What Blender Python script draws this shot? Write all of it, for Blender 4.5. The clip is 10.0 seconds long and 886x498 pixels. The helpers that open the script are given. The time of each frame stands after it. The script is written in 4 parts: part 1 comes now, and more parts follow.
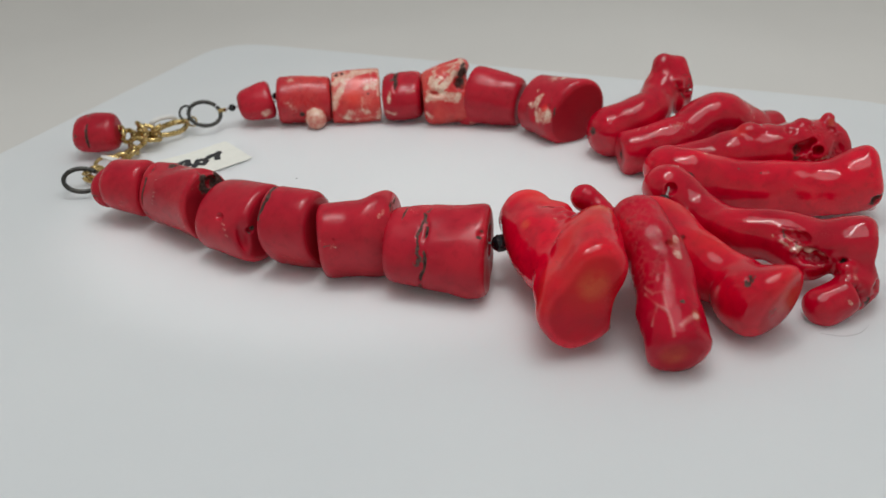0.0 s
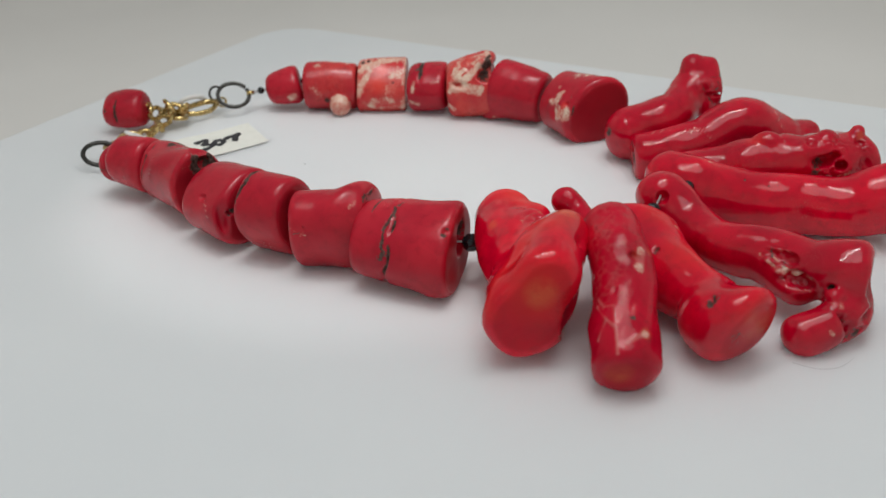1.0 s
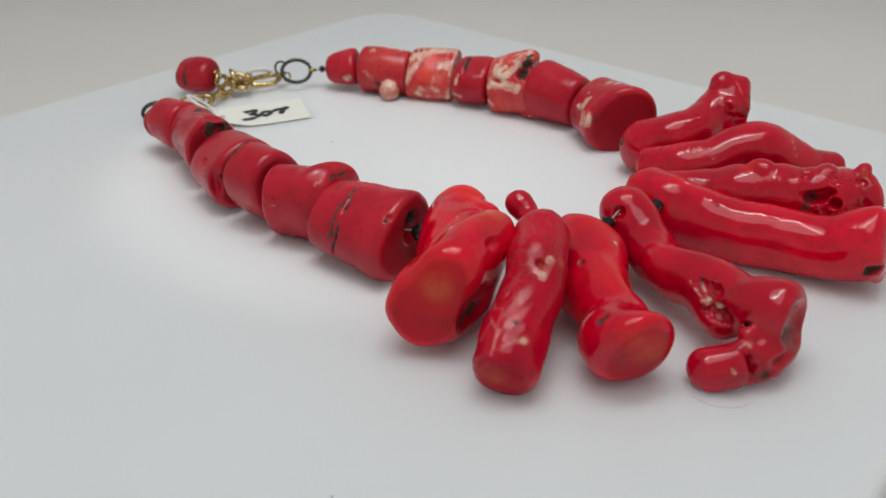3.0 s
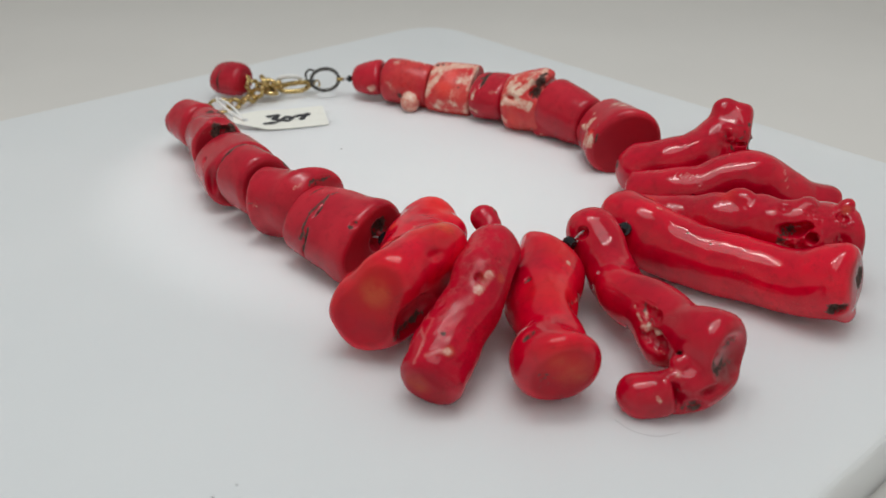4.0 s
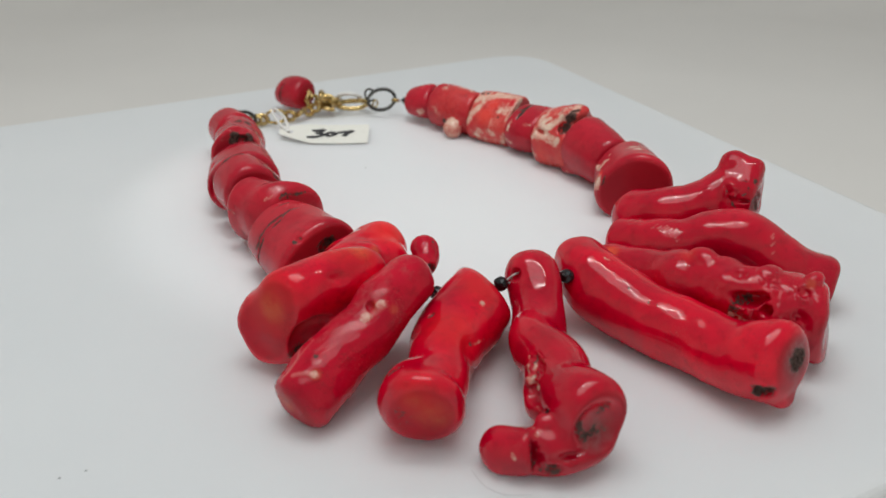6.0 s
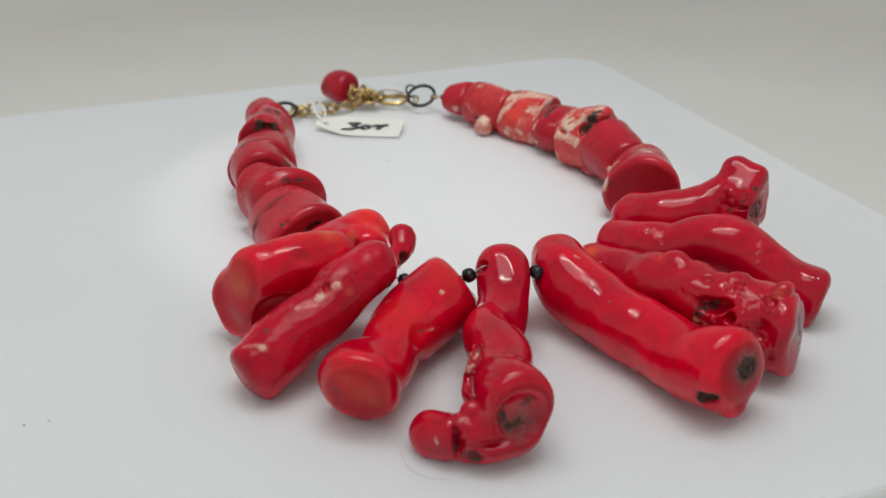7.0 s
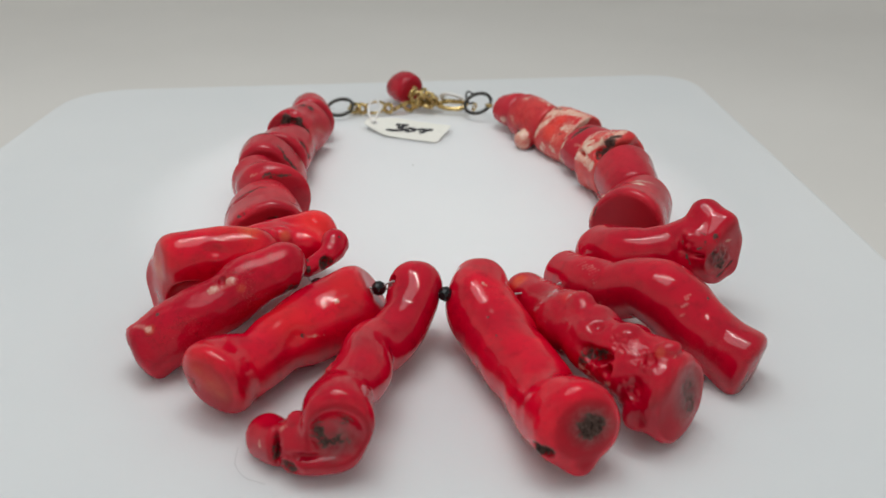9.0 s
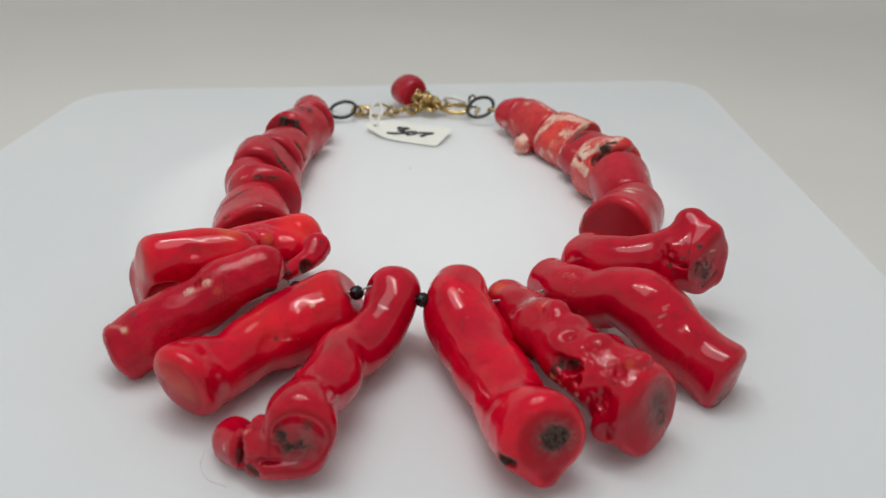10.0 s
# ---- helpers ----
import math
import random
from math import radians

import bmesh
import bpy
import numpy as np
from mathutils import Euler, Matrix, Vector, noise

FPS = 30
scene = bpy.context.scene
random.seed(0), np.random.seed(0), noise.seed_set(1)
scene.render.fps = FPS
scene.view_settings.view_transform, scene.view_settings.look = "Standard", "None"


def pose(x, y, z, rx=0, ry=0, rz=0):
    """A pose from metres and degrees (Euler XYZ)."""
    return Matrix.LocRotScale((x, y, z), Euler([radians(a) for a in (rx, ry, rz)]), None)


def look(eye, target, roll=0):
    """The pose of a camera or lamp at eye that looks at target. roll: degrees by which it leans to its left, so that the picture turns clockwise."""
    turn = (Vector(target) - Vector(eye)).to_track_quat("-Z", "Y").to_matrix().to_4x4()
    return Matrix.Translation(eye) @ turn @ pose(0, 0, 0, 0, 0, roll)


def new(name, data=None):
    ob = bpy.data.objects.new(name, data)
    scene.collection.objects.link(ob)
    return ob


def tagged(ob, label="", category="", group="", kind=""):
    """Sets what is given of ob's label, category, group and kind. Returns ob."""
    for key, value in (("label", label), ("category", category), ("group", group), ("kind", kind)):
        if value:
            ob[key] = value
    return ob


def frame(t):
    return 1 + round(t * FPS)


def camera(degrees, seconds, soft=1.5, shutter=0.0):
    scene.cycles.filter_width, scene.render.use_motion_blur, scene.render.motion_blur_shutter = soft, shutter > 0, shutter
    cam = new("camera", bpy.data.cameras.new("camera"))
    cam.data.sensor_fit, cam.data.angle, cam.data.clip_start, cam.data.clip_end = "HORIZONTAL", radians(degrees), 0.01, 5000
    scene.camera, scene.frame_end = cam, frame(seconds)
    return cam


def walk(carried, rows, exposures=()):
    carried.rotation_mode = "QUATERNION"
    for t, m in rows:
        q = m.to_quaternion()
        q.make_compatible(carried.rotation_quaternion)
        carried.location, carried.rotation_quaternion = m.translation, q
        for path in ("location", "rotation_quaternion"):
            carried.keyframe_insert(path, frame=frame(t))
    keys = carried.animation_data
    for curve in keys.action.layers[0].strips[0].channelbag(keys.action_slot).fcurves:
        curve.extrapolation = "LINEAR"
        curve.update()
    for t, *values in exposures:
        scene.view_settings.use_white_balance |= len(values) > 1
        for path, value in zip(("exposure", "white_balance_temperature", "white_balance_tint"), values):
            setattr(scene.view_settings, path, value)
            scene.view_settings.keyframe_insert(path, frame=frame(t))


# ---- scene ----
cam = camera(56.45, 10.0)
cam.data.dof.use_dof, cam.data.dof.focus_distance, cam.data.dof.aperture_fstop = True, 0.188, 23.0
ROWS = [
    (0.0, -0.18849, -0.11361, 0.09656, 61.353, 1.931, -65.655),
    (0.5, -0.18182, -0.12436, 0.09564, 61.024, 1.813, -62.127),
    (1.0, -0.17102, -0.13621, 0.09446, 60.988, 1.822, -57.743),
    (1.5, -0.16238, -0.145, 0.09348, 60.988, 1.738, -54.394),
    (2.0, -0.15537, -0.15343, 0.09274, 61.023, 1.496, -50.965),
    (2.5, -0.15191, -0.16373, 0.09463, 60.742, 1.066, -47.583),
    (4.0, -0.12734, -0.19618, 0.0969, 61.633, 0.224, -37.074),
    (4.5, -0.11736, -0.20063, 0.09708, 62.649, 0.189, -33.299),
    (5.0, -0.10526, -0.2058, 0.09703, 62.813, -0.385, -29.813),
    (5.5, -0.09367, -0.21274, 0.09779, 62.943, -0.474, -26.917),
    (7.0, -0.05704, -0.23392, 0.09614, 63.51, 0.116, -15.602),
    (7.5, -0.04332, -0.23752, 0.09735, 63.143, -0.199, -12.001),
    (8.0, -0.02862, -0.23929, 0.09801, 63.224, -0.209, -7.998),
    (8.5, -0.01287, -0.24008, 0.09867, 63.275, -0.244, -4.062),
    (9.0, 0.00049, -0.24002, 0.09937, 63.319, -0.465, -0.85),
    (9.5, 0.0091, -0.23892, 0.09967, 63.352, -0.484, 1.334),
    (10.0, 0.01058, -0.23873, 0.09973, 63.433, -0.505, 1.198),
]
walk(cam, [(t, pose(x, y, z, rx, ry, rz)) for t, x, y, z, rx, ry, rz in ROWS],
     [(0.0, -0.12), (2.5, -0.11), (4.0, -0.03), (7.0, -0.01), (10.0, 0.0)])

# ---- world and light ----
world = bpy.data.worlds.new("tent_light")
scene.world = world
world.use_nodes = True
world.node_tree.nodes["Background"].inputs["Color"].default_value = (0.90, 0.97, 1.0, 1)
world.node_tree.nodes["Background"].inputs["Strength"].default_value = 0.33


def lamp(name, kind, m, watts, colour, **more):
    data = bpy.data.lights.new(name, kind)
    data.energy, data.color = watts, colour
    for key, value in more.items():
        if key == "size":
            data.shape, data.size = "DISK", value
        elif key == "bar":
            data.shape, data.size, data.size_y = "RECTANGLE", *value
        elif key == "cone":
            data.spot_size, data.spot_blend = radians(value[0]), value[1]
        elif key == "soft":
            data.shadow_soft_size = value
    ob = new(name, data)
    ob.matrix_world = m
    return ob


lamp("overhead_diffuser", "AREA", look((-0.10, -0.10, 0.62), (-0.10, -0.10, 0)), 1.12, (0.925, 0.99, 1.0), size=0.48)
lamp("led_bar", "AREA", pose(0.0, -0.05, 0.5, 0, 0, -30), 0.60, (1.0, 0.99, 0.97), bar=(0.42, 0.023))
# Added spot with no known lamp behind it: brightens a disc of the board.
lamp("added_disc_spot", "SPOT", look((0.0, -0.002, 0.9), (0, -0.002, 0)), 4.95, (1.0, 0.985, 0.975), cone=(10.6, 0.08), soft=0.010)


# ---- materials ----
def material(name):
    m = bpy.data.materials.new(name)
    m.use_nodes = True
    return m, m.node_tree, m.node_tree.nodes["Principled BSDF"]


def node(tree, kind, **values):
    n = tree.nodes.new(kind)
    for key, value in values.items():
        n.inputs[key].default_value = value
    return n


def noise_tex(tree, scale, detail=3.0, rough=0.55):
    where = tree.nodes.new("ShaderNodeTexCoord")
    n = node(tree, "ShaderNodeTexNoise", Scale=scale, Detail=detail, Roughness=rough)
    tree.links.new(where.outputs["Object"], n.inputs["Vector"])
    return n.outputs["Fac"]


def noise_colour(tree, scale):
    return node(tree, "ShaderNodeTexNoise", Scale=scale, Detail=2.0).outputs["Color"]


def ramp(tree, fac, stops):
    n = tree.nodes.new("ShaderNodeValToRGB")
    while len(n.color_ramp.elements) < len(stops):
        n.color_ramp.elements.new(0.5)
    for e, (at, colour) in zip(n.color_ramp.elements, stops):
        e.position, e.color = at, (*colour, 1)
    tree.links.new(fac, n.inputs["Fac"])
    return n.outputs["Color"]


def mix(tree, fac, a, b):
    n = tree.nodes.new("ShaderNodeMix")
    n.data_type = "RGBA"
    for socket, value in ((n.inputs["Factor"], fac), (n.inputs["A"], a), (n.inputs["B"], b)):
        if isinstance(value, tuple):
            socket.default_value = (*value, 1)
        elif isinstance(value, float):
            socket.default_value = value
        else:
            tree.links.new(value, socket)
    return n.outputs["Result"]


def maths(tree, op, a, b=0.0, c=0.0):
    n = tree.nodes.new("ShaderNodeMath")
    n.operation = op
    for socket, value in zip(n.inputs, (a, b, c)):
        if isinstance(value, (int, float)):
            socket.default_value = value
        else:
            tree.links.new(value, socket)
    return n.outputs[0]


def attribute(tree, name):
    n = tree.nodes.new("ShaderNodeAttribute")
    n.attribute_name = name
    return n.outputs["Fac"]


def bump(tree, shader, height, strength, distance):
    n = node(tree, "ShaderNodeBump", Strength=strength, Distance=distance)
    tree.links.new(height, n.inputs["Height"])
    tree.links.new(n.outputs["Normal"], shader.inputs["Normal"])


def broken(tree, name, grain, amount=0.9, soft=0.14):
    """A mark's mask with an uneven, worn outline."""
    f = maths(tree, "MULTIPLY_ADD", maths(tree, "SUBTRACT", grain, 0.5), amount, attribute(tree, name))
    n = tree.nodes.new("ShaderNodeMapRange")
    n.interpolation_type = "SMOOTHSTEP"
    n.inputs["From Min"].default_value, n.inputs["From Max"].default_value = 0.5 - soft, 0.5 + soft
    tree.links.new(f, n.inputs["Value"])
    return maths(tree, "MULTIPLY", n.outputs["Result"], ramp_fac(tree, attribute(tree, name), 0.0, 0.22))


def coral(name, deep, bright, gloss, shine, relief, wear=0.3):
    m, tree, shader = material(name)
    cloud, grain, fine = noise_tex(tree, 85, 3), noise_tex(tree, 420, 4, 0.6), noise_tex(tree, 1500, 3)
    vein, patch, dust = noise_tex(tree, 110, 5, 0.62), noise_tex(tree, 60, 2), noise_tex(tree, 3200, 3, 0.65)
    ragged = maths(tree, "MULTIPLY_ADD", fine, 0.5, maths(tree, "MULTIPLY", grain, 0.5))
    flaky = maths(tree, "MULTIPLY_ADD", fine, 0.2, maths(tree, "MULTIPLY", noise_tex(tree, 240, 5, 0.6), 0.8))
    colour = ramp(tree, cloud, ((0.32, deep), (0.68, bright)))
    colour = mix(tree, maths(tree, "MULTIPLY", ramp_fac(tree, grain, 0.5, 0.75), 0.45), colour, tuple(0.55 * c for c in deep))
    colour = mix(tree, maths(tree, "MULTIPLY", ramp_fac(tree, fine, 0.66, 0.76), 0.10), colour, (0.66, 0.06, 0.06))
    # Cut faces: own duller red, darkened further as shade on ends turned from light.
    cut = mix(tree, grain, (0.26, 0.002, 0.012), (0.44, 0.026, 0.034))
    colour = mix(tree, maths(tree, "MULTIPLY", attribute(tree, "cut"), 0.55), colour, cut)
    colour = mix(tree, maths(tree, "MULTIPLY", attribute(tree, "warm"), 0.5), colour, (0.84, 0.030, 0.014))
    core = maths(tree, "MULTIPLY", attribute(tree, "core"), maths(tree, "MULTIPLY_ADD", grain, 1.1, -0.16))
    colour = mix(tree, core, colour, (0.76, 0.20, 0.065))
    scratch = maths(tree, "LESS_THAN", maths(tree, "ABSOLUTE", maths(tree, "SUBTRACT", vein, 0.5)), 0.0045)
    scratch = maths(tree, "MULTIPLY", scratch, ramp_fac(tree, patch, 0.50, 0.62))
    colour = mix(tree, maths(tree, "MULTIPLY", scratch, wear), colour, (0.10, 0.006, 0.008))
    scuff = maths(tree, "MULTIPLY", ramp_fac(tree, patch, 0.58, 0.72), ramp_fac(tree, dust, 0.55, 0.70))
    colour = mix(tree, maths(tree, "MULTIPLY", scuff, wear), colour, (0.70, 0.26, 0.20))
    pale = mix(tree, ramp_fac(tree, flaky, 0.38, 0.62), (0.64, 0.20, 0.15), (0.82, 0.70, 0.54))
    colour = mix(tree, maths(tree, "MULTIPLY", broken(tree, "pale", flaky, 3.2, 0.34), maths(tree, "MULTIPLY_ADD", fine, 0.7, 0.45)), colour, pale)
    cell = tree.nodes.new("ShaderNodeTexVoronoi")
    cell.feature = "DISTANCE_TO_EDGE"
    cell.inputs["Scale"].default_value = 620
    bent = tree.nodes.new("ShaderNodeVectorMath")
    bent.operation = "MULTIPLY_ADD"
    bent.inputs[1].default_value = (0.0022, 0.0022, 0.0022)
    tree.links.new(noise_colour(tree, 500), bent.inputs[0])
    tree.links.new(tree.nodes.new("ShaderNodeTexCoord").outputs["Object"], bent.inputs[2])
    tree.links.new(bent.outputs[0], cell.inputs["Vector"])
    crack = maths(tree, "MULTIPLY", ramp_fac(tree, cell.outputs["Distance"], 0.12, 0.02), attribute(tree, "crackle"))
    colour = mix(tree, maths(tree, "MULTIPLY", maths(tree, "MULTIPLY", crack, ramp_fac(tree, grain, 0.42, 0.62)), 0.28), colour, (0.72, 0.22, 0.20))
    colour = mix(tree, maths(tree, "MULTIPLY", attribute(tree, "scar"), 0.7), colour, (0.80, 0.34, 0.30))
    ash = maths(tree, "MULTIPLY", attribute(tree, "ash"), maths(tree, "MULTIPLY_ADD", grain, 0.9, 0.4))
    colour = mix(tree, ash, colour, mix(tree, ramp_fac(tree, grain, 0.4, 0.6), (0.075, 0.050, 0.048), (0.23, 0.16, 0.15)))
    dark = mix(tree, ramp_fac(tree, fine, 0.35, 0.65), (0.020, 0.012, 0.010), (0.13, 0.082, 0.070))
    darkness = broken(tree, "dark", ragged, 2.6)
    colour = mix(tree, darkness, colour, dark)
    tree.links.new(colour, shader.inputs["Base Color"])
    rough = maths(tree, "MULTIPLY_ADD", fine, 0.06, gloss)
    rough = maths(tree, "MULTIPLY_ADD", ramp_fac(tree, cloud, 0.4, 0.7), 0.04, rough)
    rough = maths(tree, "MULTIPLY_ADD", attribute(tree, "cut"), 0.12, rough)
    rough = maths(tree, "MULTIPLY_ADD", darkness, 0.4, rough)
    tree.links.new(rough, shader.inputs["Roughness"])
    shader.inputs["IOR"].default_value = 1.5
    level = maths(tree, "MULTIPLY_ADD", darkness, -0.85 * shine, shine)
    level = maths(tree, "MULTIPLY", level, maths(tree, "MULTIPLY_ADD", attribute(tree, "cut"), -0.55, 1.0))
    tree.links.new(level, shader.inputs["Specular IOR Level"])
    height = maths(tree, "MULTIPLY_ADD", fine, 0.5, grain)
    height = maths(tree, "MULTIPLY_ADD", maths(tree, "MULTIPLY", darkness, maths(tree, "SUBTRACT", fine, 0.9)), 4.0, height)
    height = maths(tree, "MULTIPLY_ADD", scratch, -0.8 * wear, height)
    height = maths(tree, "MULTIPLY_ADD", crack, 6.0, height)
    bump(tree, shader, height, relief, 0.0004)
    return m


def ramp_fac(tree, fac, low, high):
    n = tree.nodes.new("ShaderNodeMapRange")
    n.inputs["From Min"].default_value, n.inputs["From Max"].default_value = low, high
    tree.links.new(fac, n.inputs["Value"])
    return n.outputs["Result"]


def plain(name, low, high, rough, scale=400, metal=0.0, relief=0.0, detail=3.0):
    m, tree, shader = material(name)
    grain = noise_tex(tree, scale, detail)
    tree.links.new(ramp(tree, grain, ((0.3, low), (0.7, high))), shader.inputs["Base Color"])
    tree.links.new(maths(tree, "MULTIPLY_ADD", grain, 0.1, rough), shader.inputs["Roughness"])
    shader.inputs["Metallic"].default_value = metal
    if relief:
        bump(tree, shader, grain, relief, 0.0003)
    return m


POLISHED = coral("polished_coral", (0.51, 0.0003, 0.018), (0.84, 0.0012, 0.026), 0.035, 0.45, 0.03, 0.2)
DEEP = coral("deep_red_coral", (0.42, 0.0003, 0.016), (0.64, 0.0006, 0.022), 0.035, 0.47, 0.03, 0.2)
WORN = coral("worn_coral", (0.42, 0.0010, 0.018), (0.62, 0.0030, 0.026), 0.06, 0.30, 0.08, 0.4)
SATIN = coral("satin_coral", (0.38, 0.005, 0.020), (0.54, 0.014, 0.031), 0.20, 0.32, 0.06, 0.25)
MOTTLED = coral("mottled_coral", (0.46, 0.008, 0.024), (0.60, 0.045, 0.042), 0.22, 0.4, 0.12, 0.6)
STREAKED = coral("streaked_coral", (0.58, 0.012, 0.022), (0.68, 0.095, 0.075), 0.22, 0.4, 0.12, 0.6)
SHEET = plain("white_acrylic", (0.765, 0.78, 0.79), (0.795, 0.805, 0.81), 0.42, 12, 0.0, 0.0)
through_sheet = SHEET.node_tree.nodes["Principled BSDF"].inputs
through_sheet["Subsurface Weight"].default_value, through_sheet["Subsurface Scale"].default_value = 0.8, 0.012
through_sheet["Subsurface Radius"].default_value = (1.0, 1.0, 1.0)
FABRIC = plain("tent_fabric", (0.73, 0.70, 0.664), (0.77, 0.74, 0.704), 0.8, 6, 0.0, 0.1)
JET = plain("black_glass", (0.004, 0.004, 0.005), (0.012, 0.012, 0.014), 0.08, 900)
BLACKENED = plain("blackened_metal", (0.035, 0.035, 0.034), (0.10, 0.095, 0.085), 0.28, 1500, 0.9)
GOLD = plain("gold_plate", (0.40, 0.27, 0.085), (0.74, 0.56, 0.26), 0.22, 900, 1.0)
CLEAR = plain("milky_plastic", (0.78, 0.77, 0.74), (0.86, 0.85, 0.82), 0.25, 700)
PAPER = plain("tag_paper", (0.78, 0.77, 0.70), (0.83, 0.82, 0.75), 0.6, 500, 0.0, 0.1)
INK = plain("black_ink", (0.010, 0.010, 0.012), (0.03, 0.03, 0.035), 0.5, 2500)
THREAD = plain("beading_thread", (0.30, 0.24, 0.24), (0.55, 0.50, 0.50), 0.35, 2000)
HAIR = plain("grey_fibre", (0.35, 0.35, 0.35), (0.45, 0.45, 0.45), 0.6, 2000)

# ---- shapes as distance fields, in millimetres ----
MM = 0.001


def smin(a, b, k):
    h = np.maximum(k - np.abs(a - b), 0) / k
    return np.minimum(a, b) - h * h * k / 4


def smax(a, b, k):
    return -smin(-a, -b, k)


def unit(v):
    v = np.array(v, float)
    return v / np.linalg.norm(v)


def spline(points, steps=4):
    """Points of a Catmull-Rom curve through (x, y, z, r)."""
    p = np.array(points, float)
    p = np.vstack([2 * p[0] - p[1], p, 2 * p[-1] - p[-2]])
    out = []
    for i in range(1, len(p) - 2):
        a, b, c, d = p[i - 1:i + 3]
        for s in np.arange(steps) / steps:
            out.append(0.5 * (2 * b + (c - a) * s + (2 * a - 5 * b + 4 * c - d) * s * s + (3 * b - a - 3 * c + d) * s ** 3))
    return np.array(out + [p[-2]])


def limb(P, points, steps=11):
    """Distance to a limb of changing thickness along a smooth line."""
    q = spline(points, steps)
    best = np.full(len(P), 1e9)
    for a, b in zip(q[:-1], q[1:]):
        d = b[:3] - a[:3]
        u = np.clip((P - a[:3]) @ d / (d @ d), 0, 1)
        best = np.minimum(best, np.linalg.norm(P - a[:3] - u[:, None] * d, axis=1) - a[3] - u * (b[3] - a[3]))
    return best


def blob(P, c, r):
    r = np.broadcast_to(np.array(r, float), (3,))
    q = (P - np.array(c, float)) / r
    return (np.linalg.norm(q, axis=1) - 1) * r.min()


def ripple(P, seed, size, count=9):
    """Smooth unevenness, about -1 to 1, with features of that size."""
    rng = np.random.RandomState(seed)
    total = np.zeros(len(P))
    for _ in range(count):
        k = rng.normal(size=3) / size * 2.2
        total += np.sin(P @ k + rng.uniform(0, 6.28))
    return total / count ** 0.5 / 1.2


def lift(field, low, high, step):
    """The zero surface of a distance field as quads (dual grid), drawn tight onto it."""
    low, high = np.array(low, float), np.array(high, float)
    n = np.ceil((high - low) / step).astype(int) + 1
    coarse = [np.arange(0, k + 4, 4) for k in n]
    rough_at = np.stack(np.meshgrid(*[low[i] + step * (coarse[i] + 1.5) for i in range(3)], indexing="ij"), -1).reshape(-1, 3)
    rough_d = field(rough_at).reshape([len(c) for c in coarse])
    v = rough_d.repeat(4, 0).repeat(4, 1).repeat(4, 2)[:n[0], :n[1], :n[2]].copy()
    near_by = np.argwhere(np.abs(v) < 5.0 * step + 1.0)
    for some in np.array_split(near_by, max(1, len(near_by) // 150000)):
        v[some[:, 0], some[:, 1], some[:, 2]] = field(low + step * some)
    total, hits = np.zeros((*(n - 1), 3)), np.zeros(n - 1)
    cells = tuple(slice(0, k - 1) for k in n)
    for axis in range(3):
        others = [i for i in range(3) if i != axis]
        for o1 in (0, 1):
            for o2 in (0, 1):
                s0 = [None] * 3
                s0[axis] = slice(0, n[axis] - 1)
                s0[others[0]] = slice(o1, n[others[0]] - 1 + o1)
                s0[others[1]] = slice(o2, n[others[1]] - 1 + o2)
                s1 = list(s0)
                s1[axis] = slice(1, n[axis])
                a, b = v[tuple(s0)], v[tuple(s1)]
                cross = (a < 0) != (b < 0)
                u = np.where(cross, a / np.where(cross, a - b, 1), 0)
                off = np.zeros((*(n - 1), 3))
                off[..., axis], off[..., others[0]], off[..., others[1]] = u, o1, o2
                total += np.where(cross[..., None], off, 0)
                hits += cross
    live = hits > 0
    index = np.full(live.shape, -1)
    index[live] = np.arange(live.sum())
    cell = np.argwhere(live)
    verts = low + step * (cell + total[live] / hits[live][:, None])
    quads = []
    for axis in range(3):
        b, c = (axis + 1) % 3, (axis + 2) % 3
        s0 = [slice(1, k - 1) for k in n]
        s0[axis] = slice(0, n[axis] - 1)
        s1 = list(s0)
        s1[axis] = slice(1, n[axis])
        a_in, b_in = v[tuple(s0)] < 0, v[tuple(s1)] < 0
        for sign, mask in ((1, a_in & ~b_in), (-1, ~a_in & b_in)):
            at = np.argwhere(mask)
            at[:, b] += 1
            at[:, c] += 1
            corner = []
            for db, dc in ((-1, -1), (0, -1), (0, 0), (-1, 0)):
                q = at.copy()
                q[:, b] += db
                q[:, c] += dc
                corner.append(index[q[:, 0], q[:, 1], q[:, 2]])
            quads.append(np.stack(corner[::sign], 1))
    quads = np.concatenate(quads)
    for _ in range(3):
        d, g = field(verts), gradient(field, verts)
        verts = verts - np.clip(d / np.maximum((g * g).sum(1), 0.05), -step, step)[:, None] * g
    edges = np.concatenate([quads[:, (k, (k + 1) % 4)] for k in range(4)])
    for weight in (0.5, -0.52, 0.5, -0.52):
        near, count = np.zeros_like(verts), np.bincount(edges[:, 0], minlength=len(verts)) + np.bincount(edges[:, 1], minlength=len(verts))
        for k in range(3):
            near[:, k] = np.bincount(edges[:, 0], verts[edges[:, 1], k], len(verts)) + np.bincount(edges[:, 1], verts[edges[:, 0], k], len(verts))
        verts = verts + weight * (near / np.maximum(count, 1)[:, None] - verts)
    return verts, quads


def gradient(field, P, h=0.05):
    return np.stack([(field(P + e) - field(P - e)) / (2 * h) for e in np.eye(3) * h], 1)


def part(name, mesh, mat, parent, label=""):
    ob = new(name, mesh)
    mesh.materials.append(mat)
    ob.parent = parent
    if label:
        ob["label"] = label
    return ob


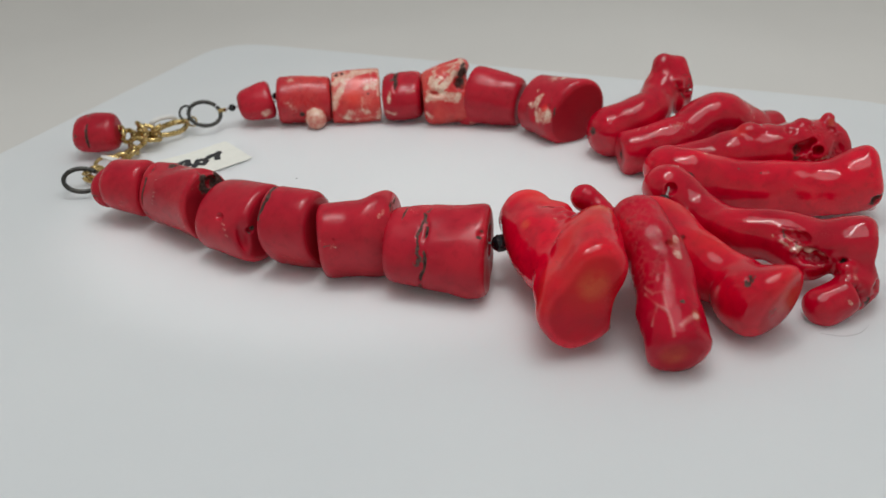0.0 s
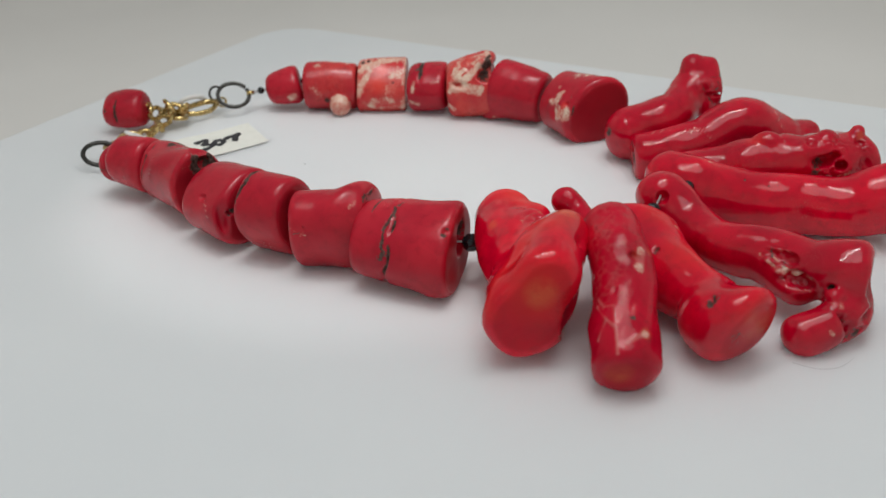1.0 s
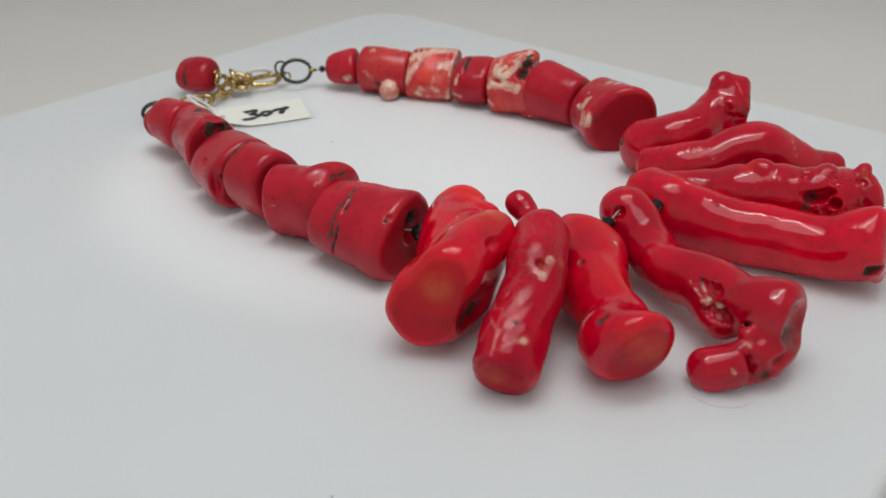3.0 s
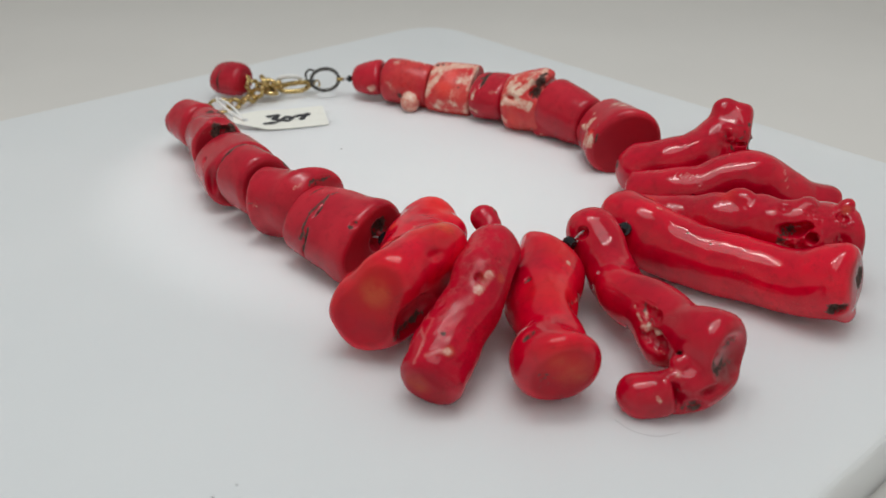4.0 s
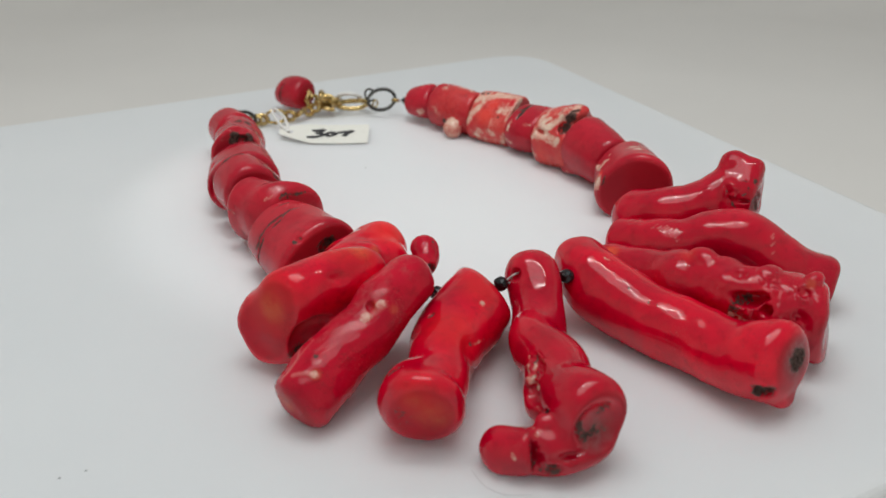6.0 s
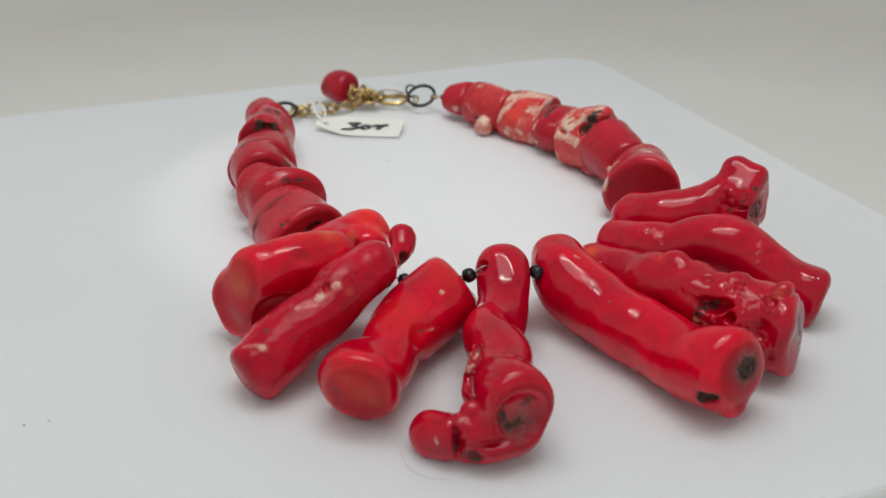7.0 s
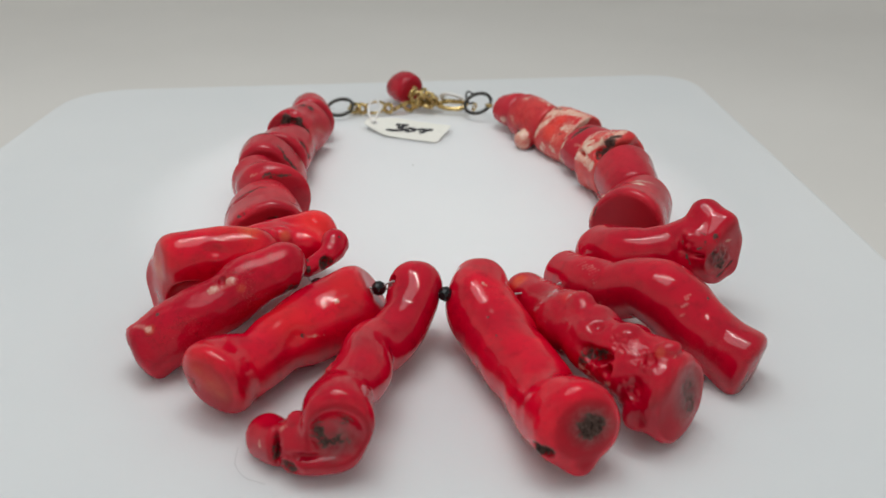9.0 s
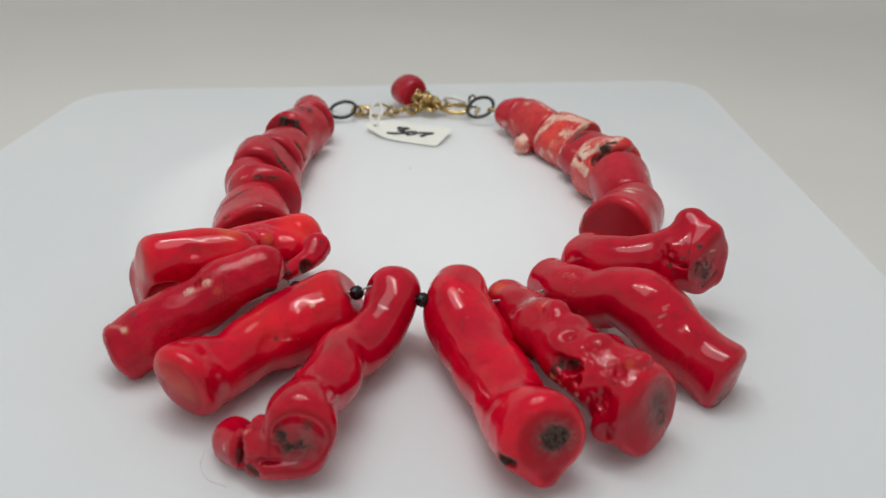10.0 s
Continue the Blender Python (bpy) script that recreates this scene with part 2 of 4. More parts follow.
def mesh_of(name, verts, faces, smooth=True, **attributes):
    mesh = bpy.data.meshes.new(name)
    mesh.from_pydata([tuple(v) for v in np.asarray(verts) * MM], [], [tuple(int(i) for i in f) for f in faces])
    for key, values in attributes.items():
        mesh.attributes.new(key, "FLOAT", "POINT").data.foreach_set("value", np.asarray(values, np.float32))
    mesh.polygons.foreach_set("use_smooth", np.full(len(mesh.polygons), smooth))
    mesh.update()
    return mesh


def mask(P, marks):
    """Soft patches: (centre, radius or radii, strength)."""
    out = np.zeros(len(P))
    for c, r, *strength in marks:
        q = np.linalg.norm((P - np.array(c, float)) / np.broadcast_to(np.array(r, float), (3,)), axis=1)
        out = np.maximum(out, np.clip(1.5 - q, 0, 1) * (strength[0] if strength else 1.0))
    return out


def carved(name, field, low, high, mat, parent, label, step=0.5, cuts=(), rough=0.05, grit=0.0, seed=1, dark=(), pale=(), warm=(), core=(), ash=(), torn=(), scar=(), crackle=(), swell=0.0, lines=None):
    """One bead out of its distance field, with its cut faces and marks."""
    verts, quads = lift(field, low, high, step)
    normal = gradient(field, verts)
    normal /= np.maximum(np.linalg.norm(normal, axis=1), 1e-6)[:, None]
    verts = verts + normal * (4.0 * rough * ripple(verts, seed, 8.0) + 0.4 * rough * ripple(verts, seed + 50, 2.6) + grit * ripple(verts, seed + 90, 1.0, 14))[:, None]
    fray = 0.20 * np.clip(mask(verts, dark) - 0.25, 0, 1) * (ripple(verts, seed + 20, 0.8, 14) - 0.6)
    fray += 0.75 * mask(verts, torn) * (np.abs(ripple(verts * (1.0, 0.45, 0.7), seed + 30, 0.9, 12)) - 0.75)
    verts = verts + normal * (fray + swell * ripple(verts, seed + 70, 13.0, 7) + 0.35 * swell * ripple(verts, seed + 71, 5.0))[:, None]
    verts = verts + normal * (0.2 * mask(verts, scar))[:, None]
    verts[:, 2] = np.maximum(verts[:, 2], 0.02)
    cut = np.zeros(len(verts))
    for p, n in cuts:
        flat = np.clip((normal @ unit(n) - 0.93) / 0.05, 0, 1)
        cut = np.maximum(cut, flat * np.clip(2.2 - np.abs((verts - np.array(p)) @ unit(n)), 0, 1))
    darkness = mask(verts, dark)
    if lines is not None:
        darkness = np.maximum(darkness, lines(verts))
    mesh = mesh_of(name, verts, quads, True, dark=darkness, pale=mask(verts, pale), warm=mask(verts, warm), core=mask(verts, core), ash=mask(verts, ash), scar=mask(verts, scar), crackle=mask(verts, crackle), cut=cut)
    return part(name, mesh, mat, parent, label)


def box_of(points, margin=2.5):
    p = np.array(points, float)
    return (p[:, :3] - p[:, 3:] - margin).min(0), (p[:, :3] + p[:, 3:] + margin).max(0)


def branch(label, parent, limbs, cuts=(), balls=(), pits=(), blend=2.5, edge=2.0, mat=None, **more):
    """A polished coral branch: limbs run together, ends cut flat, knobs added, pits sunk in.
    cuts: (point, outward normal); balls and pits: (centre, radii, blend)."""
    def field(P):
        d = limb(P, limbs[0])
        for other in limbs[1:]:
            d = smin(d, limb(P, other), blend)
        for c, r, k in balls:
            d = smin(d, blob(P, c, r), k)
        for p, n in cuts:
            d = smax(d, (P - np.array(p, float)) @ unit(n), edge)
        for c, r, k in pits:
            d = smax(d, -blob(P, c, r), k)
        return d
    low, high = box_of([q for some in limbs for q in some] + [(*c, np.max(r)) for c, r, _ in balls])
    return carved("branch_bead", field, low, high, mat or POLISHED, parent, label, cuts=cuts, **more)


def barrel(label, parent, a, b, ra, rb, waist=0.0, lobes=(0.03, 0.0, 0.02, 1.0), tilt_a=(0, 0, 0), tilt_b=(0, 0, 0), edge=1.6,
           balls=(), pits=(), rings=(), mat=None, flat_z=1.0, **more):
    """A barrel bead from end to end; waist: how far the middle is drawn in (or, negative, bulges); rings: grooves (along, depth, width, wobble, from, to)."""
    a, b = np.array(a, float), np.array(b, float)
    a, b = a - 0.9 * unit(b - a), b + 0.9 * unit(b - a)
    axis, length = unit(b - a), np.linalg.norm(b - a)
    side = unit(np.cross(axis, (0, 0, 1)))
    up = np.cross(side, axis)
    na, nb = unit(-axis + np.array(tilt_a)), unit(axis + np.array(tilt_b))

    def polar(P):
        q = P - a
        return q @ axis / length, np.arctan2(q @ up, q @ side), np.hypot(q @ up / flat_z, q @ side)

    def field(P):
        u, turn, rho = polar(P)
        r = ra + (rb - ra) * np.clip(u, -0.3, 1.3) - waist * 4 * u * (1 - u)
        r = r * (1 + lobes[0] * np.cos(2 * turn + lobes[1]) + lobes[2] * np.cos(3 * turn + lobes[3]))
        for at, depth, width, wobble, start, end in rings:
            off = (u - at) * length + wobble * np.sin(2 * turn + at * 9) + 0.45 * ripple(P, 77, 3.0)
            gate = np.clip(np.minimum(turn - start, end - turn) / 0.25, 0, 1) * np.clip(0.75 + 0.8 * ripple(P, 78, 2.2), 0.15, 1)
            r = r - depth * gate * np.exp(-(off / width) ** 2)
        d = smax(smax(rho - r, (P - a) @ na, edge), (P - b) @ nb, edge)
        for c, rr, k in balls:
            d = smin(d, blob(P, c, rr), k)
        for c, rr, k in pits:
            d = smax(d, -blob(P, c, rr), k)
        return d

    def lines(P):
        u, turn, rho = polar(P)
        out = np.zeros(len(P))
        for at, depth, width, wobble, start, end in rings:
            off = (u - at) * length + wobble * np.sin(2 * turn + at * 9) + 0.45 * ripple(P, 77, 3.0)
            gate = np.clip(np.minimum(turn - start, end - turn) / 0.25, 0, 1) * np.clip(0.75 + 0.8 * ripple(P, 78, 2.2), 0.15, 1)
            out = np.maximum(out, gate * np.clip(1.35 - np.abs(off) / width, 0, 1))
        return out
    low, high = box_of([(*a, ra * 1.1 + abs(waist)), (*b, rb * 1.1 + abs(waist))] + [(*c, np.max(r)) for c, r, _ in balls])
    return carved("barrel_bead", field, low, high, mat or SATIN, parent, label, cuts=[(a, na), (b, nb)], lines=lines, **more)


def streak(p, q, count, r, strength):
    """Marks in a row, which run together into a streak."""
    p, q = np.array(p, float), np.array(q, float)
    return [(tuple(p + (q - p) * k / (count - 1)), r, strength) for k in range(count)]


def trail(points, gap, r, strength):
    """A streak through several points, with a mark every gap."""
    out = []
    for p, q in zip(points, points[1:]):
        out += streak(p, q, max(2, round(math.dist(p, q) / gap) + 1), r, strength)
    return out


def comb(points, count, way, length, r=0.34, strength=0.9):
    """Short raised ticks across a line through points, like the teeth of a comb."""
    line = spline([(*p, 0) for p in points], 12)[:, :3]
    out = []
    for k in range(count):
        c = line[round(k * (len(line) - 1) / (count - 1))]
        half = 0.5 * length * (0.8 + 0.35 * math.sin(2.3 * k)) * unit(way)
        out += streak(c - half, c + half, 4, r, strength * (0.8 + 0.2 * math.sin(1.7 * k)))
    return out


# ---- the setting ----
def slab(name, outline, top, bottom, mat, round_by, label, category):
    """A flat sheet with that outline and softly rounded edges."""
    bm = bmesh.new()
    face = bm.faces.new([bm.verts.new((x * MM, y * MM, bottom * MM)) for x, y in outline])
    up = bmesh.ops.extrude_face_region(bm, geom=[face])["geom"]
    bmesh.ops.translate(bm, vec=(0, 0, (top - bottom) * MM), verts=[g for g in up if isinstance(g, bmesh.types.BMVert)])
    bmesh.ops.recalc_face_normals(bm, faces=bm.faces)
    rim = [e for e in bm.edges if all(v.co.z > (top - 0.1) * MM for v in e.verts)]
    bmesh.ops.bevel(bm, geom=rim, offset=round_by * MM, segments=3, profile=0.5, affect="EDGES")
    mesh = bpy.data.meshes.new(name)
    bm.to_mesh(mesh)
    bm.free()
    mesh.materials.append(mat)
    return tagged(new(name, mesh), label, category, kind="structure")


def rounded(corners, radius, steps=8):
    out, n = [], len(corners)
    for i in range(n):
        p, a, b = (np.array(corners[j % n], float) for j in (i, i - 1, i + 1))
        u, v = unit(a - p), unit(b - p)
        start, end = p + u * radius, p + v * radius
        for s in np.linspace(0, 1, steps):
            out.append(tuple((1 - s) ** 2 * start + 2 * s * (1 - s) * p + s * s * end))
    return out


slab("display_board", rounded([(-152, -160), (122, -150), (122, 142), (-150, 110)], 26), 0.0, -14.0, SHEET, 1.6,
     "glossy white acrylic display board with rounded corners", "board")


def tent():
    """The light tent: a floor that sweeps up all round into a wall."""
    bm = bmesh.new()
    turns, rings = 96, []
    profile = [(0.0, -14.2), (300, -14.2), (430, -14.2)] + [(430 + 150 * math.sin(a), 135.8 - 150 * math.cos(a)) for a in np.linspace(0.15, 1.5, 9)] + [(585, 380), (585, 520)]
    centre = bm.verts.new((0, 0, profile[0][1] * MM))
    for r, z in profile[1:]:
        rings.append([bm.verts.new((r * MM * math.cos(k * math.tau / turns), r * MM * math.sin(k * math.tau / turns), z * MM)) for k in range(turns)])
    for k in range(turns):
        bm.faces.new((centre, rings[0][k], rings[0][(k + 1) % turns]))
        for low, high in zip(rings[:-1], rings[1:]):
            bm.faces.new((low[k], high[k], high[(k + 1) % turns], low[(k + 1) % turns]))
    bmesh.ops.recalc_face_normals(bm, faces=bm.faces)
    for f in bm.faces:
        f.smooth = True
    mesh = bpy.data.meshes.new("backdrop")
    bm.to_mesh(mesh)
    bm.free()
    mesh.materials.append(FABRIC)
    return tagged(new("backdrop", mesh), "pale grey fabric sweep of a light tent", "backdrop", kind="structure")


tent()

# ---- the necklace ----
necklace = tagged(new("coral_necklace"), "red coral bead and branch necklace lying on white board", "necklace")

# strand on the left of the clasp, from the clasp to the front
barrel("small tapered red coral bead with a smooth cap", necklace, (-42.2, 51.9, 9.1), (-40.5, 41.4, 8.5), 6.5, 7.8, 0.21,
       seed=11, edge=3, balls=[((-42.6, 53.6, 8.2), (5.6, 3.2, 5.4), 0.5)], lobes=(0.082, -0.835, 0.02, 1), flat_z=1.142, tilt_a=(-0.012, -0.002, 0.001),
       tilt_b=(0.004, 0, 0.004),
       # First two streaks paint the dark gap towards the next bead onto the rim.
       dark=streak((-43.2, 39.8, 12.8), (-40.7, 40.3, 10.7), 3, 1.1, 0.7) + streak((-40.7, 40.3, 10.7), (-38.5, 41.1, 5.8), 5, 1.1, 0.7) + streak((-48.1, 54.7, 8.4), (-48.1, 52.7, 8.0), 5, 0.4, 0.5),
       step=0.36)
barrel("red coral bead with dark hollow patches and tooth-like ridges", necklace, (-41.0, 36.7, 8.4), (-45.1, 18.3, 9.4), 7.2, 8.3, 0.1,
       seed=12, rough=0.09, step=0.25, rings=[(0.12, 0.5, 0.5, 0.3, -0.6, 1.5)], lobes=(0.051, -2.04, 0.02, 1), flat_z=1.135, tilt_a=(-0.007, 0.002, 0.002),
       tilt_b=(-0.008, 0.002, 0),
       dark=streak((-45.4, 17.7, 17.1), (-43.1, 17.4, 15.6), 2, 1.8, 0.95) + streak((-41.5, 17.2, 16.8), (-41.4, 17.1, 15.1), 2, 1.5, 0.9) + streak((-44.5, 17.5, 13.9), (-43.2, 17.4, 14.7), 2, 0.8, 0.7) + streak((-42.2, 30.3, 16.9), (-39.4, 29.6, 16.6), 2, 1.4, 0.9) + streak((-45.9, 17.8, 15.4), (-42.3, 17.3, 14.2), 2, 1.8, 0.9) + streak((-41.8, 17.2, 14.8), (-39.2, 16.4, 12.9), 3, 1.3, 0.9),
       pale=streak((-47.6, 18.2, 16.2), (-49.2, 18.7, 16.0), 6, 0.25, 0.4),
       scar=comb([(-47.6, 30.8, 16.0), (-49.6, 30.6, 13.4), (-49.9, 31.8, 10.3)], 7, (0.1, -1, 0.15), 1.5, 0.17, 1.3) + comb([(-47.4, 19.6, 16.6), (-49.8, 20.2, 14.8), (-51.6, 20.6, 12.4)], 5, (-0.4, -0.7, -0.5), 1.5, 0.18, 1.3),
       pits=[((-43.0, 18.8, 18.9), (3.2, 2, 1.5), 0.6), ((-43.9, 17.5, 15.8), 1.6, 0.7)])
barrel("rounded red coral bead with a small pit and a crease", necklace, (-45.5, 14.8, 8.1), (-47.0, -0.4, 9.1), 8.2, 9.3, -0.26,
       seed=13, edge=2.4, step=0.28, rings=[(0.72, 0.7, 1.1, 1.4, 2.3, 4.2)], lobes=(0.103, 0.48, 0.02, 1), flat_z=1.037, tilt_a=(-0.018, 0.003, 0.005),
       tilt_b=(0.009, -0.003, -0.011),
       dark=streak((-54.2, -0.4, 10.5), (-53.2, -0.5, 10.8), 2, 0.8, 0.9) + streak((-51.4, -0.5, 11.7), (-56.2, 0.1, 10.1), 10, 0.5, 0.5),
       scar=comb([(-54.4, 7.2, 12.6), (-55.7, 5.4, 11.4), (-56.5, 4.5, 9.7)], 4, (-0.5, -0.8, -0.1), 1.6, 0.2, 1.3),
       pits=[((-55.6, 0.2, 10.4), (1.2, 1.6, 4), 1), ((-53.8, -0.4, 10.6), 0.9, 0.4), ((-54.4, 7.6, 12.9), (1.0, 1.2, 0.7), 0.4)])
barrel("smooth squat red coral barrel bead with dark inner streaks", necklace, (-46.8, -3.9, 8.9), (-45.8, -14.3, 9.0), 9.7, 9.2, -0.13,
       seed=14, edge=2.2, lobes=(0.151, -1.743, 0.02, 1), flat_z=1.035, tilt_a=(0.009, 0.001, 0.014), tilt_b=(-0.005, 0, -0.01),
       dark=trail([(-54.9, -4.6, 14.6), (-54.1, -5.0, 16.9), (-52.4, -5.4, 18.3), (-48.0, -4.8, 19.5), (-44.5, -4.2, 18.4), (-42.1, -3.7, 16.5)], 0.5, 0.6, 0.9) + streak((-42.1, -3.7, 16.5), (-39.4, -4.3, 13.0), 6, 0.6, 0.95) + streak((-39.4, -4.3, 13.0), (-36.7, -3.6, 5.8), 9, 0.6, 0.95) + streak((-43.1, -11.7, 17.7), (-41.2, -13.8, 15.4), 6, 0.6, 0.8) + streak((-41.2, -13.8, 15.4), (-38.7, -13.4, 11.9), 7, 0.6, 0.8),
       step=0.36)
barrel("red coral barrel bead with a flared lip", necklace, (-48.5, -17.3, 8.0), (-41.6, -30.3, 8.1), 8.5, 8.5, -0.2,
       seed=15, edge=2, step=0.36, balls=[((-40.5, -28.4, 11.3), (8, 2.4, 7.2), 3.6)], lobes=(0.129, -2.173, 0.02, 1), flat_z=1.035,
       tilt_a=(0.007, 0.004, -0.022), tilt_b=(0.001, 0.001, 0.001),
       dark=[((-42.1, -32.0, 16.4), 0.5, 0.7), ((-44.2, -32.5, 16.8), 0.5, 0.7), ((-37.3, -30.0, 16.4), 0.5, 0.7)] + streak((-55.5, -21.0, 10.9), (-54.7, -22.8, 11.5), 8, 0.25, 0.6) + streak((-44.6, -32.3, 17.2), (-42.5, -31.8, 17.4), 5, 0.45, 0.6) + streak((-42.5, -31.8, 17.4), (-40.2, -31.2, 16.5), 6, 0.45, 0.6) + streak((-40.2, -31.2, 16.5), (-37.4, -30.1, 16.4), 7, 0.45, 0.6),
       pale=streak((-55.3, -20.7, 12.2), (-55.0, -22.2, 11.6), 5, 0.3, 0.6) + streak((-55.0, -22.2, 11.6), (-54.3, -23.8, 10.9), 6, 0.3, 0.6) + streak((-54.8, -22.8, 10.8), (-54.3, -23.6, 11.9), 5, 0.3, 0.5) + streak((-45.9, -31.7, 17.4), (-47.6, -31.4, 16.5), 4, 0.5, 0.5),
       pits=[((-53.8, -21.4, 12.3), (0.3, 2.6, 0.3), 0.2)])
barrel("large red coral barrel bead with a dark crack round it", necklace, (-45.2, -33.4, 8.7), (-40.4, -53.6, 8.8), 7.8, 9.9, -0.4,
       seed=16, step=0.36, edge=2, rings=[(0.4, 0.6, 0.42, 0.9, -0.9, 2.5), (0.15, 0.2, 0.22, 0.6, 1.2, 2.6)], balls=[((-46.4, -52.2, 3.7), (3.4, 2.8, 3), 3)],
       lobes=(0.115, 0.859, 0.02, 1), flat_z=0.985, tilt_a=(0.012, 0.003, -0.009), tilt_b=(0.029, 0.007, 0.004),
       dark=[((-38.4, -53.9, 12.0), 2.4, 1)] + streak((-52.6, -43.0, 10.1), (-50.9, -42.3, 12.8), 6, 0.42, 0.85) + streak((-50.9, -42.3, 12.8), (-49.2, -41.5, 14.3), 4, 0.42, 0.85) + streak((-49.2, -41.5, 14.3), (-46.9, -41.5, 15.7), 5, 0.42, 0.85) + streak((-46.9, -41.5, 15.7), (-41.8, -41.4, 17.4), 9, 0.42, 0.85) + streak((-46.4, -54.6, 15.1), (-45.1, -54.8, 15.8), 3, 0.6, 0.85) + streak((-40.2, -42.2, 17.4), (-40.2, -44.0, 17.5), 6, 0.3, 0.5) + streak((-52.2, -43.2, 11.0), (-52.7, -42.8, 9.7), 2, 0.9, 0.5),
       pits=[((-39.2, -54.7, 9.1), 2.2, 0.8), ((-45.6, -54.7, 15.6), 0.8, 0.35), ((-38.4, -53.9, 12.0), 2.2, 0.8)])

# strand on the right of the clasp, from the clasp to the front
barrel("small tapered red coral bead", necklace, (28.2, 63.1, 6.6), (34.4, 55.7, 8.1), 4.6, 6.5, -0.44,
       seed=21, edge=2.4, lobes=(0.083, 0.348, 0.02, 1), flat_z=1.029, tilt_a=(0.003, 0.006, 0.016), tilt_b=(-0.004, -0.005, -0.01),
       pale=[((28.0, 52.7, 5.2), 1.6, 0.5)], step=0.36)
barrel("pinkish red coral bead with a white rounded nub", necklace, (35.5, 51.8, 7.4), (43.6, 37.9, 6.9), 7.9, 7.6, -0.32,
       seed=22, mat=MOTTLED, balls=[((34.0, 37.4, 3.2), 3.6, 1)], lobes=(0.044, -1.381, 0.02, 1), flat_z=1.032, tilt_a=(-0.01, -0.006, -0.017),
       tilt_b=(0, 0, 0), dark=[((32.5, 41.7, 4.8), 0.9, 0.95)],
       pale=[((31.6, 36.3, 3.6), 3.2, 2.2), ((34.8, 47.6, 15.3), 1.6, 0.38), ((30.2, 44.5, 7.8), 2, 0.3), ((34.6, 35.6, 5.1), 1.4, 0.4)] + streak((39.7, 44.8, 15.7), (43.5, 38.6, 14.9), 9, 0.8, 0.5),
       step=0.36)
barrel("cream and orange streaked coral bead", necklace, (44.1, 35.6, 7.4), (51.6, 23.1, 7.4), 7.7, 8.3, -0.17,
       seed=23, mat=STREAKED, edge=0.9, lobes=(0.12, 1.546, 0.02, 1), flat_z=1.017, tilt_a=(0.017, 0.012, 0.026), tilt_b=(-0.011, -0.007, -0.029),
       dark=[((44.1, 22.4, 10.4), 0.45, 0.8)] + streak((44.3, 34.5, 15.6), (45.4, 32.9, 15.9), 2, 0.9, 0.9),
       pale=trail([(37.6, 31.8, 6.5), (38.9, 31.4, 10.2), (44.4, 30.9, 15.1), (49.3, 27.6, 16.0), (52.8, 23.0, 15.9), (46.2, 19.2, 10.4), (44.6, 19.0, 2.7)], 1.0, 1.25, 0.95) + trail([(41.3, 33.4, 13.5), (48.3, 29.8, 16.2), (52.5, 25.6, 16.2), (46.2, 21.5, 12.0)], 1.2, 1.2, 0.85) + trail([(43.2, 21.8, 8.6), (42.0, 22.1, 5.0), (39.4, 27.4, 4.0)], 1.2, 2.0, 0.42) + streak((46.9, 32.4, 16.2), (49.5, 28.0, 16.1), 4, 1.2, 0.81) + streak((49.5, 28.0, 16.1), (53.8, 24.5, 16.1), 5, 1.2, 0.81) + streak((51.9, 22.2, 15.1), (45.7, 19.0, 9.7), 8, 1.1, 0.81) + streak((45.7, 19.0, 9.7), (44.3, 19.0, 3.1), 6, 1.1, 0.81) + streak((37.3, 31.2, 4.7), (40.5, 26.9, 2.1), 7, 0.9, 0.5) + streak((40.5, 26.9, 2.1), (43.7, 20.8, 2.5), 7, 0.9, 0.5) + streak((40.1, 33.2, 12.3), (36.9, 32.2, 6.4), 11, 0.6, 0.6) + streak((44.4, 35.4, 15.6), (48.6, 29.5, 16.2), 5, 1.6, 0.68) + streak((48.6, 29.5, 16.2), (51.2, 25.3, 16.1), 3, 1.6, 0.68) + streak((45.3, 23.4, 12.2), (47.1, 24.5, 14.2), 3, 1.2, 0.63),
       warm=[((41.3, 26.5, 10.3), 2.6, 1), ((44.7, 26.9, 13.6), 2, 1)], step=0.36)
barrel("short red coral bead with a dark seam", necklace, (51.3, 19.1, 7.1), (55.1, 8.4, 8.3), 7.6, 7.5, -0.87,
       seed=24, edge=2.2, rings=[(0.36, 0.5, 0.6, 0.5, 0.4, 2.9)], lobes=(0.112, 0.546, 0.02, 1), flat_z=0.985, tilt_a=(-0.006, -0.003, -0.006),
       tilt_b=(-0.013, -0.006, -0.017),
       dark=[((59.0, 9.6, 14.2), 1, 0.9)] + streak((54.6, 16.6, 15.2), (50.2, 14.9, 14.6), 8, 0.6, 0.9) + streak((50.2, 14.9, 14.6), (49.2, 16.2, 14.2), 3, 0.6, 0.9) + streak((49.6, 14.1, 14.3), (45.1, 12.3, 10.6), 14, 0.4, 0.6),
       pale=streak((45.3, 14.8, 11.4), (43.7, 14.6, 8.5), 6, 0.6, 0.5) + streak((48.3, 7.3, 11.9), (47.0, 9.2, 11.5), 4, 0.6, 0.5) + streak((44.3, 12.7, 4.4), (43.7, 15.5, 4.9), 5, 0.6, 0.5),
       step=0.36)
